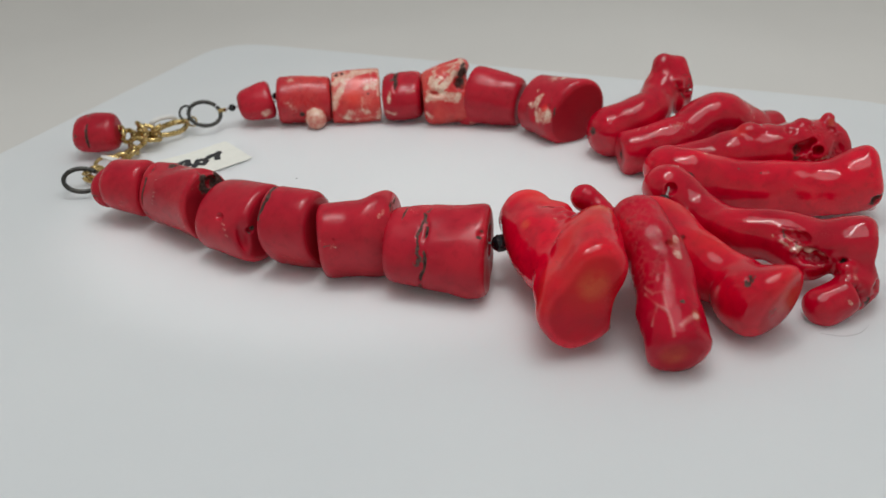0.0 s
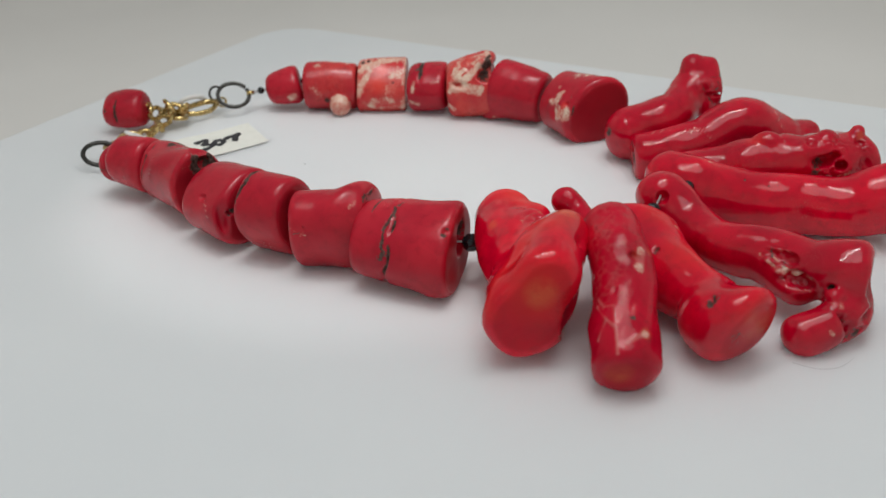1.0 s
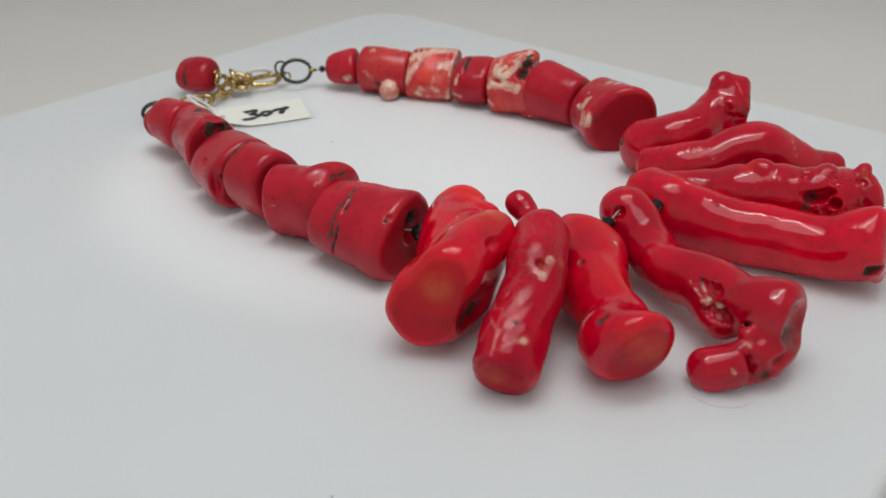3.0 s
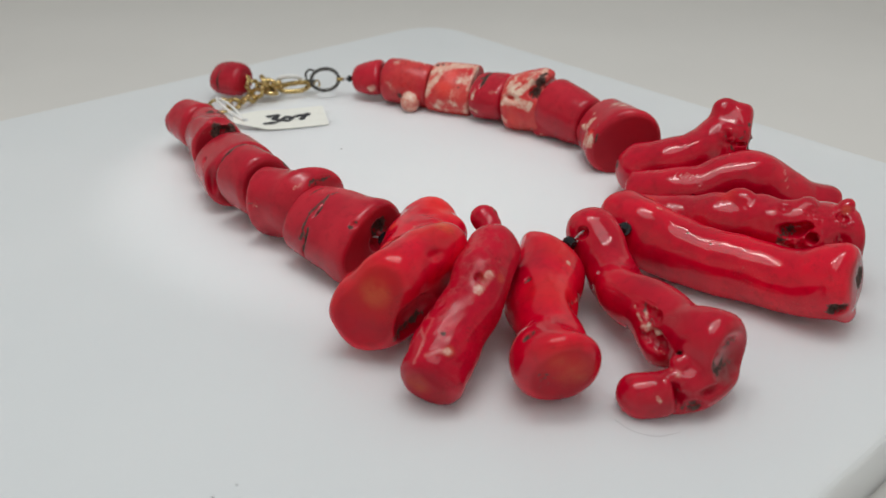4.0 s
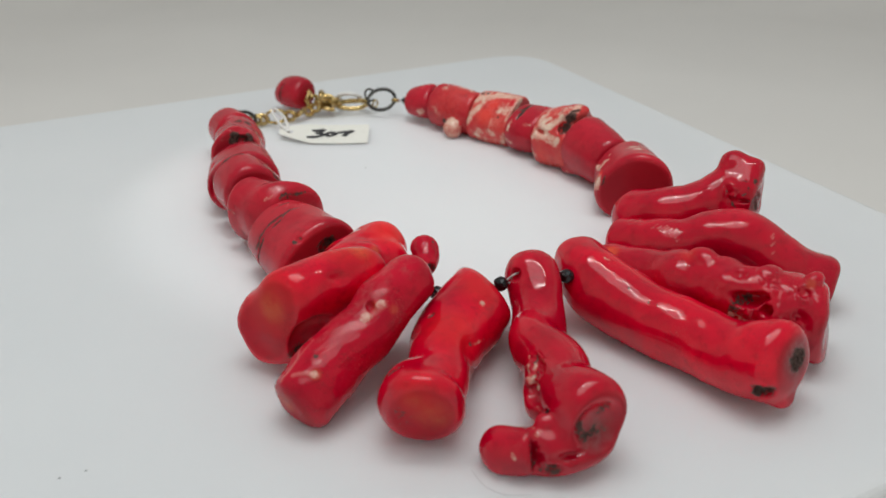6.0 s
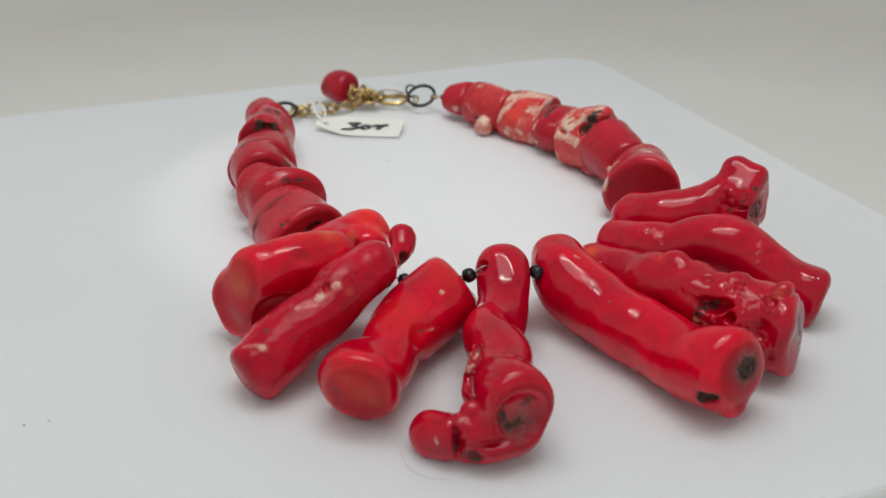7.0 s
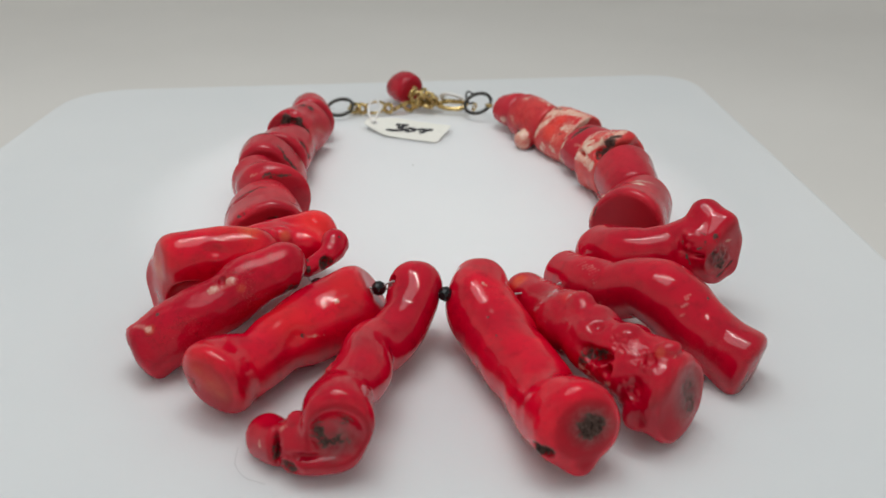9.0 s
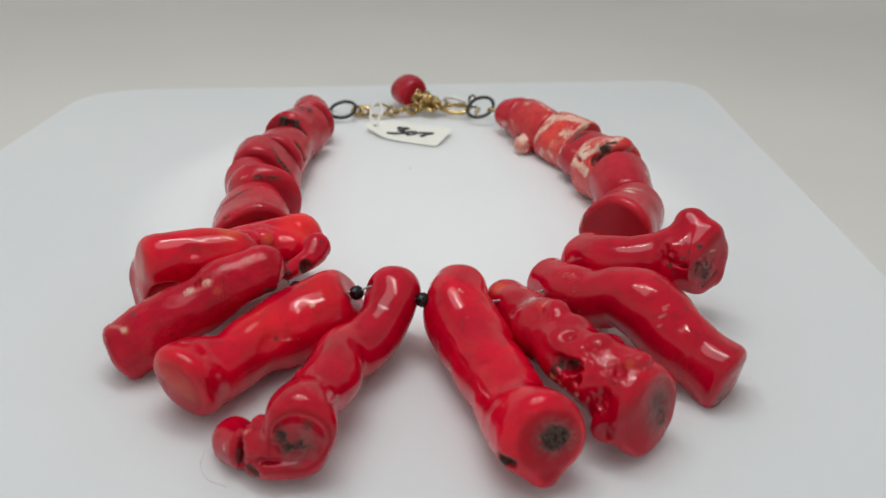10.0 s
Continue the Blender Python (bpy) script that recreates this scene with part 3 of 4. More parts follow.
barrel("mottled cream and red coral bead with a dark hollow", necklace, (52.7, 5.3, 7.9), (58.7, -6.7, 9.4), 7.8, 9.6, -0.21,
       seed=25, mat=STREAKED, rough=0.1, grit=0.06, edge=2.6, step=0.36,
       balls=[((58.3, -5.4, 18.4), (3.6, 2.6, 1.9), 1.8), ((55.1, -5.8, 17.9), (2.4, 2, 1.6), 1.6)], lobes=(0.008, 2.034, 0.02, 1), flat_z=1.111,
       tilt_a=(0.012, 0.005, -0.011), tilt_b=(-0.021, -0.012, -0.009),
       dark=streak((54.0, -8.6, 18.5), (52.0, -7.4, 13.8), 4, 1.7, 1) + streak((53.6, -7.5, 19.4), (57.2, -7.5, 19.9), 5, 0.7, 0.7),
       pale=trail([(53.7, 1.3, 18.4), (48.4, 0.5, 14.9), (46.1, 1.1, 10.4), (48.0, -3.1, 11.1), (49.1, -7.9, 11.4)], 1.0, 1.2, 0.85) + trail([(46.7, -1.3, 10.4), (48.8, -3.1, 13.8), (52.2, -5.6, 17.4), (55.9, -7.3, 19.9), (58.7, -5.4, 20.6)], 1.0, 1.1, 0.85) + streak((49.9, 1.1, 16.5), (47.5, -1.4, 12.4), 5, 1, 0.77) + streak((47.5, -1.4, 12.4), (46.5, -1.0, 9.8), 3, 1, 0.77) + streak((54.6, -1.7, 19.2), (55.4, -5.6, 20.4), 4, 1, 0.72) + streak((47.1, -2.3, 10.4), (48.8, -7.6, 9.8), 6, 0.9, 0.72) + streak((46.5, 1.9, 4.9), (46.8, 0.2, 3.8), 3, 0.7, 0.6) + streak((48.5, 0.7, 15.0), (50.2, -1.7, 16.3), 4, 0.9, 0.81) + streak((52.1, -2.3, 17.9), (54.0, -6.2, 20.0), 5, 0.9, 0.72),
       torn=[((54.6, -6.7, 20.1), 2, 0.5)], warm=[((47.2, -2.1, 5.1), 2.4, 0.6)],
       pits=[((51.8, -7.9, 15.5), (2, 2.2, 3.4), 1), ((47.6, -1.6, 12.0), (1.2, 2.6, 1), 0.8), ((53.2, -9.0, 16.9), 1.7, 0.9)])
barrel("smooth deep red coral barrel bead", necklace, (58.8, -10.0, 9.1), (58.8, -26.0, 7.6), 9.0, 7.4, -0.25,
       seed=26, edge=2.2, balls=[((53.0, -8.9, 1.6), (1.4, 2.8, 1.2), 2.2)], lobes=(0.034, -1.168, 0.02, 1), flat_z=1.109, tilt_a=(-0.014, -0.001, -0.001),
       tilt_b=(0.013, -0.001, 0.015), dark=streak((59.0, -26.8, 6.3), (59.1, -27.1, 8.6), 6, 0.4, 0.6),
       pale=streak((51.3, -9.9, 2.0), (52.3, -13.1, 1.5), 6, 0.6, 0.5), step=0.36)
barrel("large faceted red coral bead with a pale scar", necklace, (58.9, -31.7, 8.4), (51.2, -47.3, 8.9), 8.5, 10.3, -0.18,
       seed=27, tilt_b=(-0.291, -0.004, -0.108), edge=2.4, step=0.36, balls=[((48.4, -33.2, 10.6), (1.2, 1.4, 1.6), 0.5)], lobes=(0.052, 1.284, 0.02, 1),
       flat_z=1.039, tilt_a=(-0.037, 0.018, 0.01),
       dark=streak((46.3, -40.8, 14.7), (44.5, -42.7, 12.8), 9, 0.35, 0.7) + streak((44.5, -42.7, 12.8), (43.8, -42.3, 9.8), 9, 0.35, 0.7),
       pale=trail([(48.7, -37.0, 14.7), (47.4, -35.8, 11.6), (46.8, -36.0, 8.8), (43.6, -39.2, 8.0), (43.3, -41.1, 9.0)], 0.8, 0.9, 0.85) + [((45.0, -37.6, 9.4), 2.0, 1.1), ((47.7, -34.4, 11.4), 1.2, 0.63), ((48.2, -36.1, 13.6), 1.2, 0.63), ((43.3, -40.8, 9.8), 1, 0.6), ((56.1, -41.0, 18.6), 3, 0.34), ((43.8, -39.9, 10.5), 1.6, 0.5), ((50.5, -35.3, 15.5), 0.7, 0.6)],
       warm=[((44.9, -39.2, 11.8), 1.2, 1)], pits=[((46.2, -34.2, 10.0), (1.2, 2.6, 3.4), 0.5), ((44.8, -40.2, 12.6), 0.7, 0.4)])

# branches across the front
branch("stout orange-red coral branch with a broad cut end", necklace,
       [[(-28.8, -59.2, 11.9, 6.6), (-37.8, -67.2, 10.1, 8.0), (-45.0, -74.8, 9.8, 8.7), (-53.0, -77.9, 10.1, 8.6), (-59.8, -80.6, 9.9, 8.2)],
        [(-38.4, -77.0, 15.8, 5.7), (-45.8, -79.0, 17.3, 5.5), (-53.0, -81.4, 17.4, 6.0), (-57.6, -83.6, 17.0, 6.5)]],
       cuts=[((-58.6, -81.7, 12.9), (-0.81, -0.57, 0.15))], seed=31, swell=0.4, blend=3, edge=3.8, rough=0.07, step=0.32,
       # The two wide streaks paint shade into the undercut below the upper limb.
       dark=[((-55.8, -84.6, 10.1), 0.6, 0.42), ((-50.5, -84.0, 22.5), 0.6, 0.51), ((-61.9, -75.5, 11.0), 0.9, 0.42), ((-57.6, -81.9, 9.1), 0.9, 0.42)] + streak((-61.6, -75.4, 12.6), (-61.6, -75.8, 11.4), 3, 0.55, 0.68) + streak((-61.6, -75.8, 11.4), (-61.3, -76.3, 10.4), 2, 0.55, 0.68) + streak((-55.6, -85.3, 6.4), (-51.6, -83.3, 6.4), 4, 1.2, 0.64) + streak((-51.6, -83.3, 6.4), (-48.4, -82.8, 7.5), 3, 1.2, 0.64),
       pale=streak((-47.1, -82.4, 23.8), (-45.8, -83.1, 23.6), 3, 0.5, 0.29) + streak((-36.0, -67.1, 18.5), (-39.8, -69.2, 18.6), 8, 0.5, 0.25),
       core=[((-56.9, -81.8, 15.6), 2.6, 0.85), ((-32.3, -70.0, 17.5), 1.2, 0.8), ((-38.6, -78.0, 21.6), 2, 0.8), ((-40.3, -62.9, 16.8), 1, 0.7)],
       warm=trail([(-42.3, -76.4, 23.5), (-50.5, -75.6, 20.4), (-57.0, -74.6, 16.0), (-61.0, -73.6, 12.0)], 2.0, 2.6, 0.7) + [((-57.3, -81.1, 17.0), 6, 0.7), ((-26.0, -61.4, 17.7), 5, 0.8), ((-42.3, -76.4, 23.5), 5, 0.8), ((-38.6, -78.0, 21.6), 3, 1), ((-26.2, -62.0, 17.5), 5, 1)],
       pits=[((-49.6, -87.7, 8.5), (6.8, 5.2, 6.2), 0.5), ((-36.6, -72.2, 20.4), (2, 2.6, 2.4), 1), ((-44.0, -83.9, 20.6), (2.4, 1.2, 1.6), 0.9), ((-31.6, -64.1, 19.7), (2.4, 1.2, 1.6), 1.2), ((-61.5, -75.8, 11.5), 0.6, 0.3)],
       balls=[((-33.6, -68.5, 16.1), (2.4, 2, 2.2), 1.4), ((-28.3, -66.0, 12.1), (4.2, 3.8, 4.8), 2), ((-38.8, -78.0, 18.8), (3.6, 3.2, 3.0), 3), ((-48.3, -74.6, 17.0), (3.6, 2.2, 3.2), 1.6), ((-36.7, -71.1, 17.0), (2.4, 2, 2.4), 1.2)])
branch("slim coral branch with a short finger and a hollow", necklace,
       [[(-30.9, -84.5, 16.8, 5.4), (-36.5, -88.2, 15.6, 5.7), (-40.9, -91.6, 12.9, 5.9), (-47.3, -94.5, 10.7, 6.0), (-51.7, -96.2, 7.8, 6.4), (-56.2, -98.3, 5.4, 6.3)],
        [(-21.1, -70.1, 15.4, 3.1), (-22.3, -73.8, 14.2, 2.5), (-26.3, -79.5, 13.7, 1.8)]],
       cuts=[((-58.6, -100.2, 5.0), (-0.8, -0.5, -0.32))], seed=32, swell=0.25, mat=WORN, rough=0.08, grit=0.035, blend=1.5, edge=2.6,
       # Last streak is painted shade in the hollow on the underside.
       dark=[((-53.6, -98.1, 13.5), 0.5, 0.6), ((-22.3, -77.8, 14.1), 1.7, 1), ((-19.9, -72.0, 18.0), 0.5, 0.7), ((-41.5, -92.7, 18.6), 0.5, 0.6), ((-35.6, -92.2, 19.6), 0.4, 0.5)] + streak((-25.8, -81.4, 14.4), (-26.6, -78.6, 15.6), 5, 0.7, 0.8) + streak((-28.4, -89.5, 14.8), (-26.4, -86.7, 13.3), 3, 1.2, 0.6),
       pale=[((-39.4, -94.0, 18.5), 0.9, 0.6), ((-42.8, -95.0, 17.2), 1.0, 0.6), ((-55.0, -101.0, 11.6), 0.9, 0.6)],
       core=[((-37.3, -94.7, 17.5), 0.8, 0.6), ((-54.5, -101.1, 11.7), 0.9, 0.6), ((-59.9, -98.6, 5.6), 2.2, 0.5), ((-40.6, -93.4, 18.3), 0.8, 0.6)],
       # Raised ribs in a pale colour that also paints highlights on the crackle.
       scar=trail([(-52.5, -91.1, 12.7), (-55.5, -94.1, 12.7), (-58.0, -93.8, 9.8)], 0.35, 0.26, 0.75) + trail([(-55.5, -94.1, 12.7), (-56.4, -96.2, 12.4), (-58.6, -97.4, 11.2), (-60.1, -98.2, 10.0)], 0.35, 0.26, 0.8)
       + trail([(-52.9, -94.3, 14.3), (-55.8, -95.8, 12.7), (-58.6, -97.4, 11.2)], 0.35, 0.24, 0.6) + trail([(-51.2, -90.6, 13.4), (-53.2, -92.6, 13.6), (-52.9, -94.3, 14.3)], 0.35, 0.22, 0.5) + trail([(-58.1, -99.1, 11.1), (-56.0, -100.2, 11.8), (-54.4, -101.2, 11.4)], 0.35, 0.4, 0.6)
       + trail([(-39.1, -93.8, 18.5), (-43.1, -95.0, 17.0)], 0.5, 0.7, 0.5),
       crackle=trail([(-33.6, -85.6, 21.6), (-37.1, -85.4, 20.2), (-41.7, -88.8, 19.2), (-46.0, -89.4, 16.2), (-50.4, -92.6, 15.2)], 2.0, 4.0, 1.0),
       pits=[((-25.8, -85.4, 14.2), (1.4, 2.6, 3), 0.8), ((-52.2, -93.1, 15.8), (2.6, 0.6, 0.7), 0.3), ((-41.2, -94.2, 18.2), 0.8, 0.4), ((-22.3, -77.8, 14.1), 1.6, 0.6), ((-41.3, -93.0, 18.4), 0.8, 0.4)],
       step=0.32)
branch("coral branch with a flared round end", necklace,
       [[(-9.5, -80.5, 11.5, 6.6), (-13.8, -84.8, 9.6, 8.1), (-23.0, -91.5, 7.2, 7.9), (-29.2, -98.8, 7.7, 6.5), (-33.3, -105.5, 7.2, 6.2), (-38.1, -109.5, 7.1, 7.4), (-40.2, -116.2, 8.9, 7.8)]],
       cuts=[((-40.6, -114.6, 7.3), (-0.49, -0.85, -0.21)), ((-11.2, -83.7, 10.9), (0.84, 0.17, 0.51))], seed=33, swell=0.3, edge=3.8,
       dark=[((-43.1, -113.3, 8.6), 2.2, 0.44), ((-42.8, -113.3, 8.2), 1, 0.59), ((-24.4, -101.5, 10.6), 0.6, 0.51), ((-43.1, -113.1, 8.1), 0.7, 0.51)] + streak((-42.7, -108.2, 13.6), (-42.0, -108.9, 14.4), 2, 1.1, 0.72) + streak((-29.5, -93.6, 13.6), (-29.0, -93.7, 13.9), 2, 0.7, 0.72),
       pale=[((-18.5, -94.0, 14.1), 0.6, 0.72)] + streak((-25.6, -102.3, 10.9), (-24.1, -101.4, 10.5), 5, 0.4, 0.32) + streak((-24.1, -101.4, 10.5), (-20.8, -99.5, 9.3), 10, 0.4, 0.32),
       core=[((-38.1, -116.2, 8.8), 3, 0.42), ((-41.4, -115.1, 12.1), 1.6, 0.3)],
       warm=[((-27.7, -99.9, 14.1), 5, 0.6), ((-17.2, -90.1, 15.9), 4, 0.6), ((-40.9, -115.4, 12.0), 4, 0.6)],
       pits=[((-23.1, -104.7, 11.9), (3.2, 3.2, 2.6), 2), ((-42.3, -108.5, 14.1), 0.9, 0.5), ((-29.2, -93.6, 13.8), 0.6, 0.4)], step=0.32)
branch("dark red coral branch with a torn groove and a curled tip", necklace,
       [[(-2.4, -85.6, 12.9, 5.7), (-3.9, -91.8, 8.9, 5.5), (-7.4, -98.6, 7.4, 5.5), (-11.5, -104.8, 8.7, 5.6), (-12.0, -112.5, 9.9, 5.5), (-14.9, -120.1, 9.9, 5.4), (-15.1, -126.6, 11.3, 6.0), (-13.8, -133.1, 11.2, 6.0)],
        [(-15.4, -129.5, 6.9, 4.9), (-22.5, -127.6, 4.5, 4.1), (-28.3, -122.8, 2.7, 3.8)],
        [(-14.3, -113.4, 8.0, 4.0), (-17.6, -118.8, 6.8, 3.6)]],
       cuts=[((-14.4, -131.3, 11.5), (0.11, -0.98, 0.19))], seed=34, swell=0.28, mat=DEEP, rough=0.07, blend=2, edge=2.4, step=0.32,
       ash=[((-15.0, -131.2, 8.6), (3.0, 2.4, 2.6), 0.75)],
       dark=[((-8.0, -86.9, 14.4), 1.1), ((-16.9, -112.7, 13.0), (1.5, 1.4, 1.4), 0.5), ((-18.7, -115.6, 11.7), (0.8, 3, 0.9), 0.55), ((-20.2, -119.4, 9.5), (0.9, 2.8, 1.2), 0.55), ((-25.7, -128.4, 5.0), (0.9, 2.6, 3), 0.6), ((-23.4, -130.6, 3.2), (2.6, 1.6, 1.6), 0.62), ((-17.9, -130.3, 9.9), (1.6, 1.8, 2.8), 0.55), ((-15.8, -130.3, 8.0), (3, 1.8, 1.3), 0.55), ((-21.1, -125.1, 10.0), 0.8, 0.8), ((-13.5, -130.3, 12.2), (1.6, 1.4, 2.4), 0.5), ((-7.5, -87.1, 14.8), 1.1, 1)],
       pale=[((-17.3, -113.8, 13.2), (0.7, 3, 0.7), 0.42), ((-19.6, -118.1, 10.4), (0.7, 3.4, 0.7), 0.42), ((-24.3, -127.4, 8.1), (1.4, 1.6, 1), 0.4), ((-8.9, -86.7, 14.3), (1.2, 1.9, 1.9), 0.3)] + streak((-16.9, -110.7, 11.6), (-18.0, -112.7, 11.0), 7, 0.35, 0.4) + streak((-18.0, -112.7, 11.0), (-18.8, -114.2, 10.6), 5, 0.35, 0.4) + streak((-16.4, -111.8, 12.8), (-17.2, -113.8, 11.7), 7, 0.35, 0.4) + streak((-17.2, -113.8, 11.7), (-19.3, -116.8, 10.8), 10, 0.35, 0.4) + streak((-18.9, -118.2, 10.2), (-19.5, -119.9, 8.3), 7, 0.35, 0.36) + streak((-19.6, -118.3, 8.3), (-20.7, -121.5, 8.1), 9, 0.35, 0.36) + streak((-15.8, -111.8, 13.4), (-16.5, -111.5, 12.6), 4, 0.3, 0.29) + streak((-29.1, -125.6, 6.4), (-28.8, -127.0, 5.9), 4, 0.4, 0.36) + streak((-28.8, -127.0, 5.9), (-28.8, -127.8, 4.9), 4, 0.4, 0.36) + streak((-24.4, -130.6, 6.6), (-21.9, -131.6, 5.8), 6, 0.5, 0.22),
       torn=[((-17.5, -114.2, 12.2), (1.8, 3, 1.6)), ((-19.6, -118.6, 9.5), (1.8, 3.4, 2)), ((-25.2, -128.7, 5.0), (1.4, 2.6, 2.6), 0.7), ((-22.4, -130.7, 4.6), (2.6, 1.4, 1.6), 0.7)],
       pits=[((-8.1, -86.9, 14.4), (1.6, 1.1, 1.1), 0.5), ((-18.3, -115.0, 12.6), (1.5, 3, 1.3), 0.8), ((-20.1, -119.2, 9.5), (1.3, 3, 1.6), 0.8), ((-25.4, -129.9, 6.0), (0.8, 3, 3.4), 1.4), ((-23.6, -131.5, 3.4), (2.2, 1.2, 1.4), 0.9), ((-20.2, -132.4, 6.0), (3.6, 1.4, 0.9), 0.9), ((-21.2, -125.2, 10.3), 0.8, 0.4), ((-14.6, -132.8, 10.5), (5.4, 3.6, 5), 0.9), ((-17.5, -131.0, 9.6), (1, 0.9, 2.4), 0.6), ((-7.5, -87.1, 14.8), 1.3, 0.5)],
       balls=[((-24.7, -126.9, 7.0), (1.8, 2, 1.6), 1), ((-21.6, -126.0, 9.2), (2, 1.6, 1.4), 1.2)])
branch("large smooth red coral branch with a dark cored end", necklace,
       [[(11.9, -82.8, 11.5, 5.9), (11.3, -88.5, 9.9, 7.4), (14.1, -94.2, 7.6, 7.9), (16.9, -102.5, 6.7, 7.5), (20.2, -112.3, 7.0, 7.0), (22.5, -121.5, 7.7, 7.1), (25.2, -128.5, 10.2, 7.9), (29.6, -136.7, 13.1, 7.9)]],
       cuts=[((26.2, -131.6, 11.4), (0.29, -0.94, 0.19))], seed=35, swell=0.3, edge=4.2, rough=0.045,
       ash=[((27.3, -131.1, 11.7), (3.4, 2.6, 3.1), 0.9)],
       dark=[((27.3, -131.1, 11.7), (2.6, 2.2, 2.3), 1.0), ((12.2, -99.9, 13.9), 0.3, 0.8), ((13.5, -105.2, 13.0), 0.3, 0.8), ((14.3, -106.9, 13.1), 0.3, 0.6)] + [((19.9, -131.5, 7.7), (2.4, 1.9, 1.7), 1.0)],
       pale=streak((11.7, -91.6, 16.9), (12.9, -92.8, 16.4), 5, 0.35, 0.29),
       pits=[((26.9, -134.1, 14.3), (3.2, 1.4, 3.6), 0.6), ((19.4, -132.4, 7.4), (2.1, 1.5, 1.3), 0.6)], step=0.32,
       balls=[((26.9, -132.3, 4.0), (3.4, 2.6, 3), 2)])
branch("lumpy coral branch with knobs, a cave and a cut end", necklace,
       [[(22.7, -80.7, 7.8, 5.3), (27.0, -91.0, 9.5, 5.8), (30.6, -100.7, 11.3, 6.1), (34.6, -109.4, 12.2, 6.2), (40.1, -115.6, 11.3, 6.9), (43.5, -118.6, 9.6, 8.2), (49.6, -125.8, 8.2, 8.8)]],
       cuts=[((46.6, -120.6, 8.8), (0.64, -0.76, 0.1))], seed=36, mat=DEEP, swell=0.25, rough=0.1, grit=0.02, edge=2.6, step=0.32,
       dark=[((49.8, -119.5, 4.4), 1, 1), ((49.3, -118.6, 12.8), 0.6, 0.8), ((39.5, -120.0, 17.1), 0.6, 0.5)] + streak((46.4, -120.0, 11.4), (47.5, -120.2, 8.0), 2, 2.4, 0.52) + streak((44.6, -121.6, 5.7), (44.8, -121.6, 3.7), 4, 0.5, 0.8) + streak((44.0, -121.5, 8.1), (44.1, -121.3, 9.2), 2, 0.5, 0.8) + streak((29.1, -112.2, 12.6), (30.8, -111.9, 12.8), 2, 1.5, 0.72) + streak((30.8, -111.9, 12.8), (32.5, -111.9, 13.0), 2, 1.5, 0.72) + streak((28.7, -111.6, 12.8), (32.3, -111.8, 13.1), 3, 1.3, 0.5),
       ash=[((46.8, -120.2, 10.0), (3.6, 3.6, 4.4), 0.8)],
       pale=[((43.5, -119.7, 18.1), 0.5, 0.43)] + streak((28.9, -112.1, 10.5), (30.2, -113.5, 9.9), 4, 0.5, 0.36) + streak((30.2, -113.5, 9.9), (31.1, -114.6, 9.5), 3, 0.5, 0.36) + streak((32.4, -117.2, 10.3), (32.6, -119.5, 11.9), 7, 0.4, 0.36),
       core=[((41.1, -119.1, 18.3), 0.9, 0.8), ((20.2, -81.7, 12.0), 1.5, 0.9)],
       torn=[((30.4, -114.1, 11.2), 2.6, 0.7), ((36.0, -121.4, 11.4), 2.2, 0.5), ((35.0, -115.4, 17.7), 2.2, 0.6), ((38.6, -119.8, 16.9), 2.4, 0.5)],
       warm=[((20.2, -81.7, 12.0), 2, 1), ((28.5, -97.8, 17.8), 2, 0.7)],
       pits=[((30.5, -113.5, 14.0), (4.4, 2.6, 1.5), 0.7), ((33.2, -115.0, 15.1), (2.4, 1.8, 1), 0.6), ((33.8, -117.2, 12.9), (2.2, 1.4, 1.2), 0.7), ((36.3, -122.3, 13.4), (1.3, 1.4, 2.2), 0.8), ((36.4, -125.0, 7.1), (1.6, 1.4, 2.2), 0.7), ((33.7, -98.9, 17.7), (1.2, 2.4, 1.2), 0.9), ((49.8, -119.5, 4.4), 0.9, 0.4), ((39.5, -119.6, 17.2), 1.2, 0.6), ((31.9, -109.9, 18.2), 1.2, 0.9)],
       balls=[((30.5, -100.2, 16.6), (2.6, 3.2, 2.2), 0.9), ((36.9, -112.6, 17.4), (2.8, 2.4, 2), 0.5), ((43.1, -113.6, 14.8), (2.8, 2.2, 2.2), 1.6), ((40.0, -108.0, 15.0), (2.6, 2.2, 2), 2.4), ((34.3, -104.9, 16.0), (2.2, 2.6, 1.6), 1.6), ((35.6, -118.8, 12.1), (3, 1.8, 2.6), 1.6), ((42.9, -118.2, 18.4), (2.2, 1.6, 1.4), 1.2), ((37.6, -122.6, 7.1), (2.6, 2, 3), 1.6), ((31.4, -108.5, 15.7), (3, 2.6, 1.8), 1.2)])
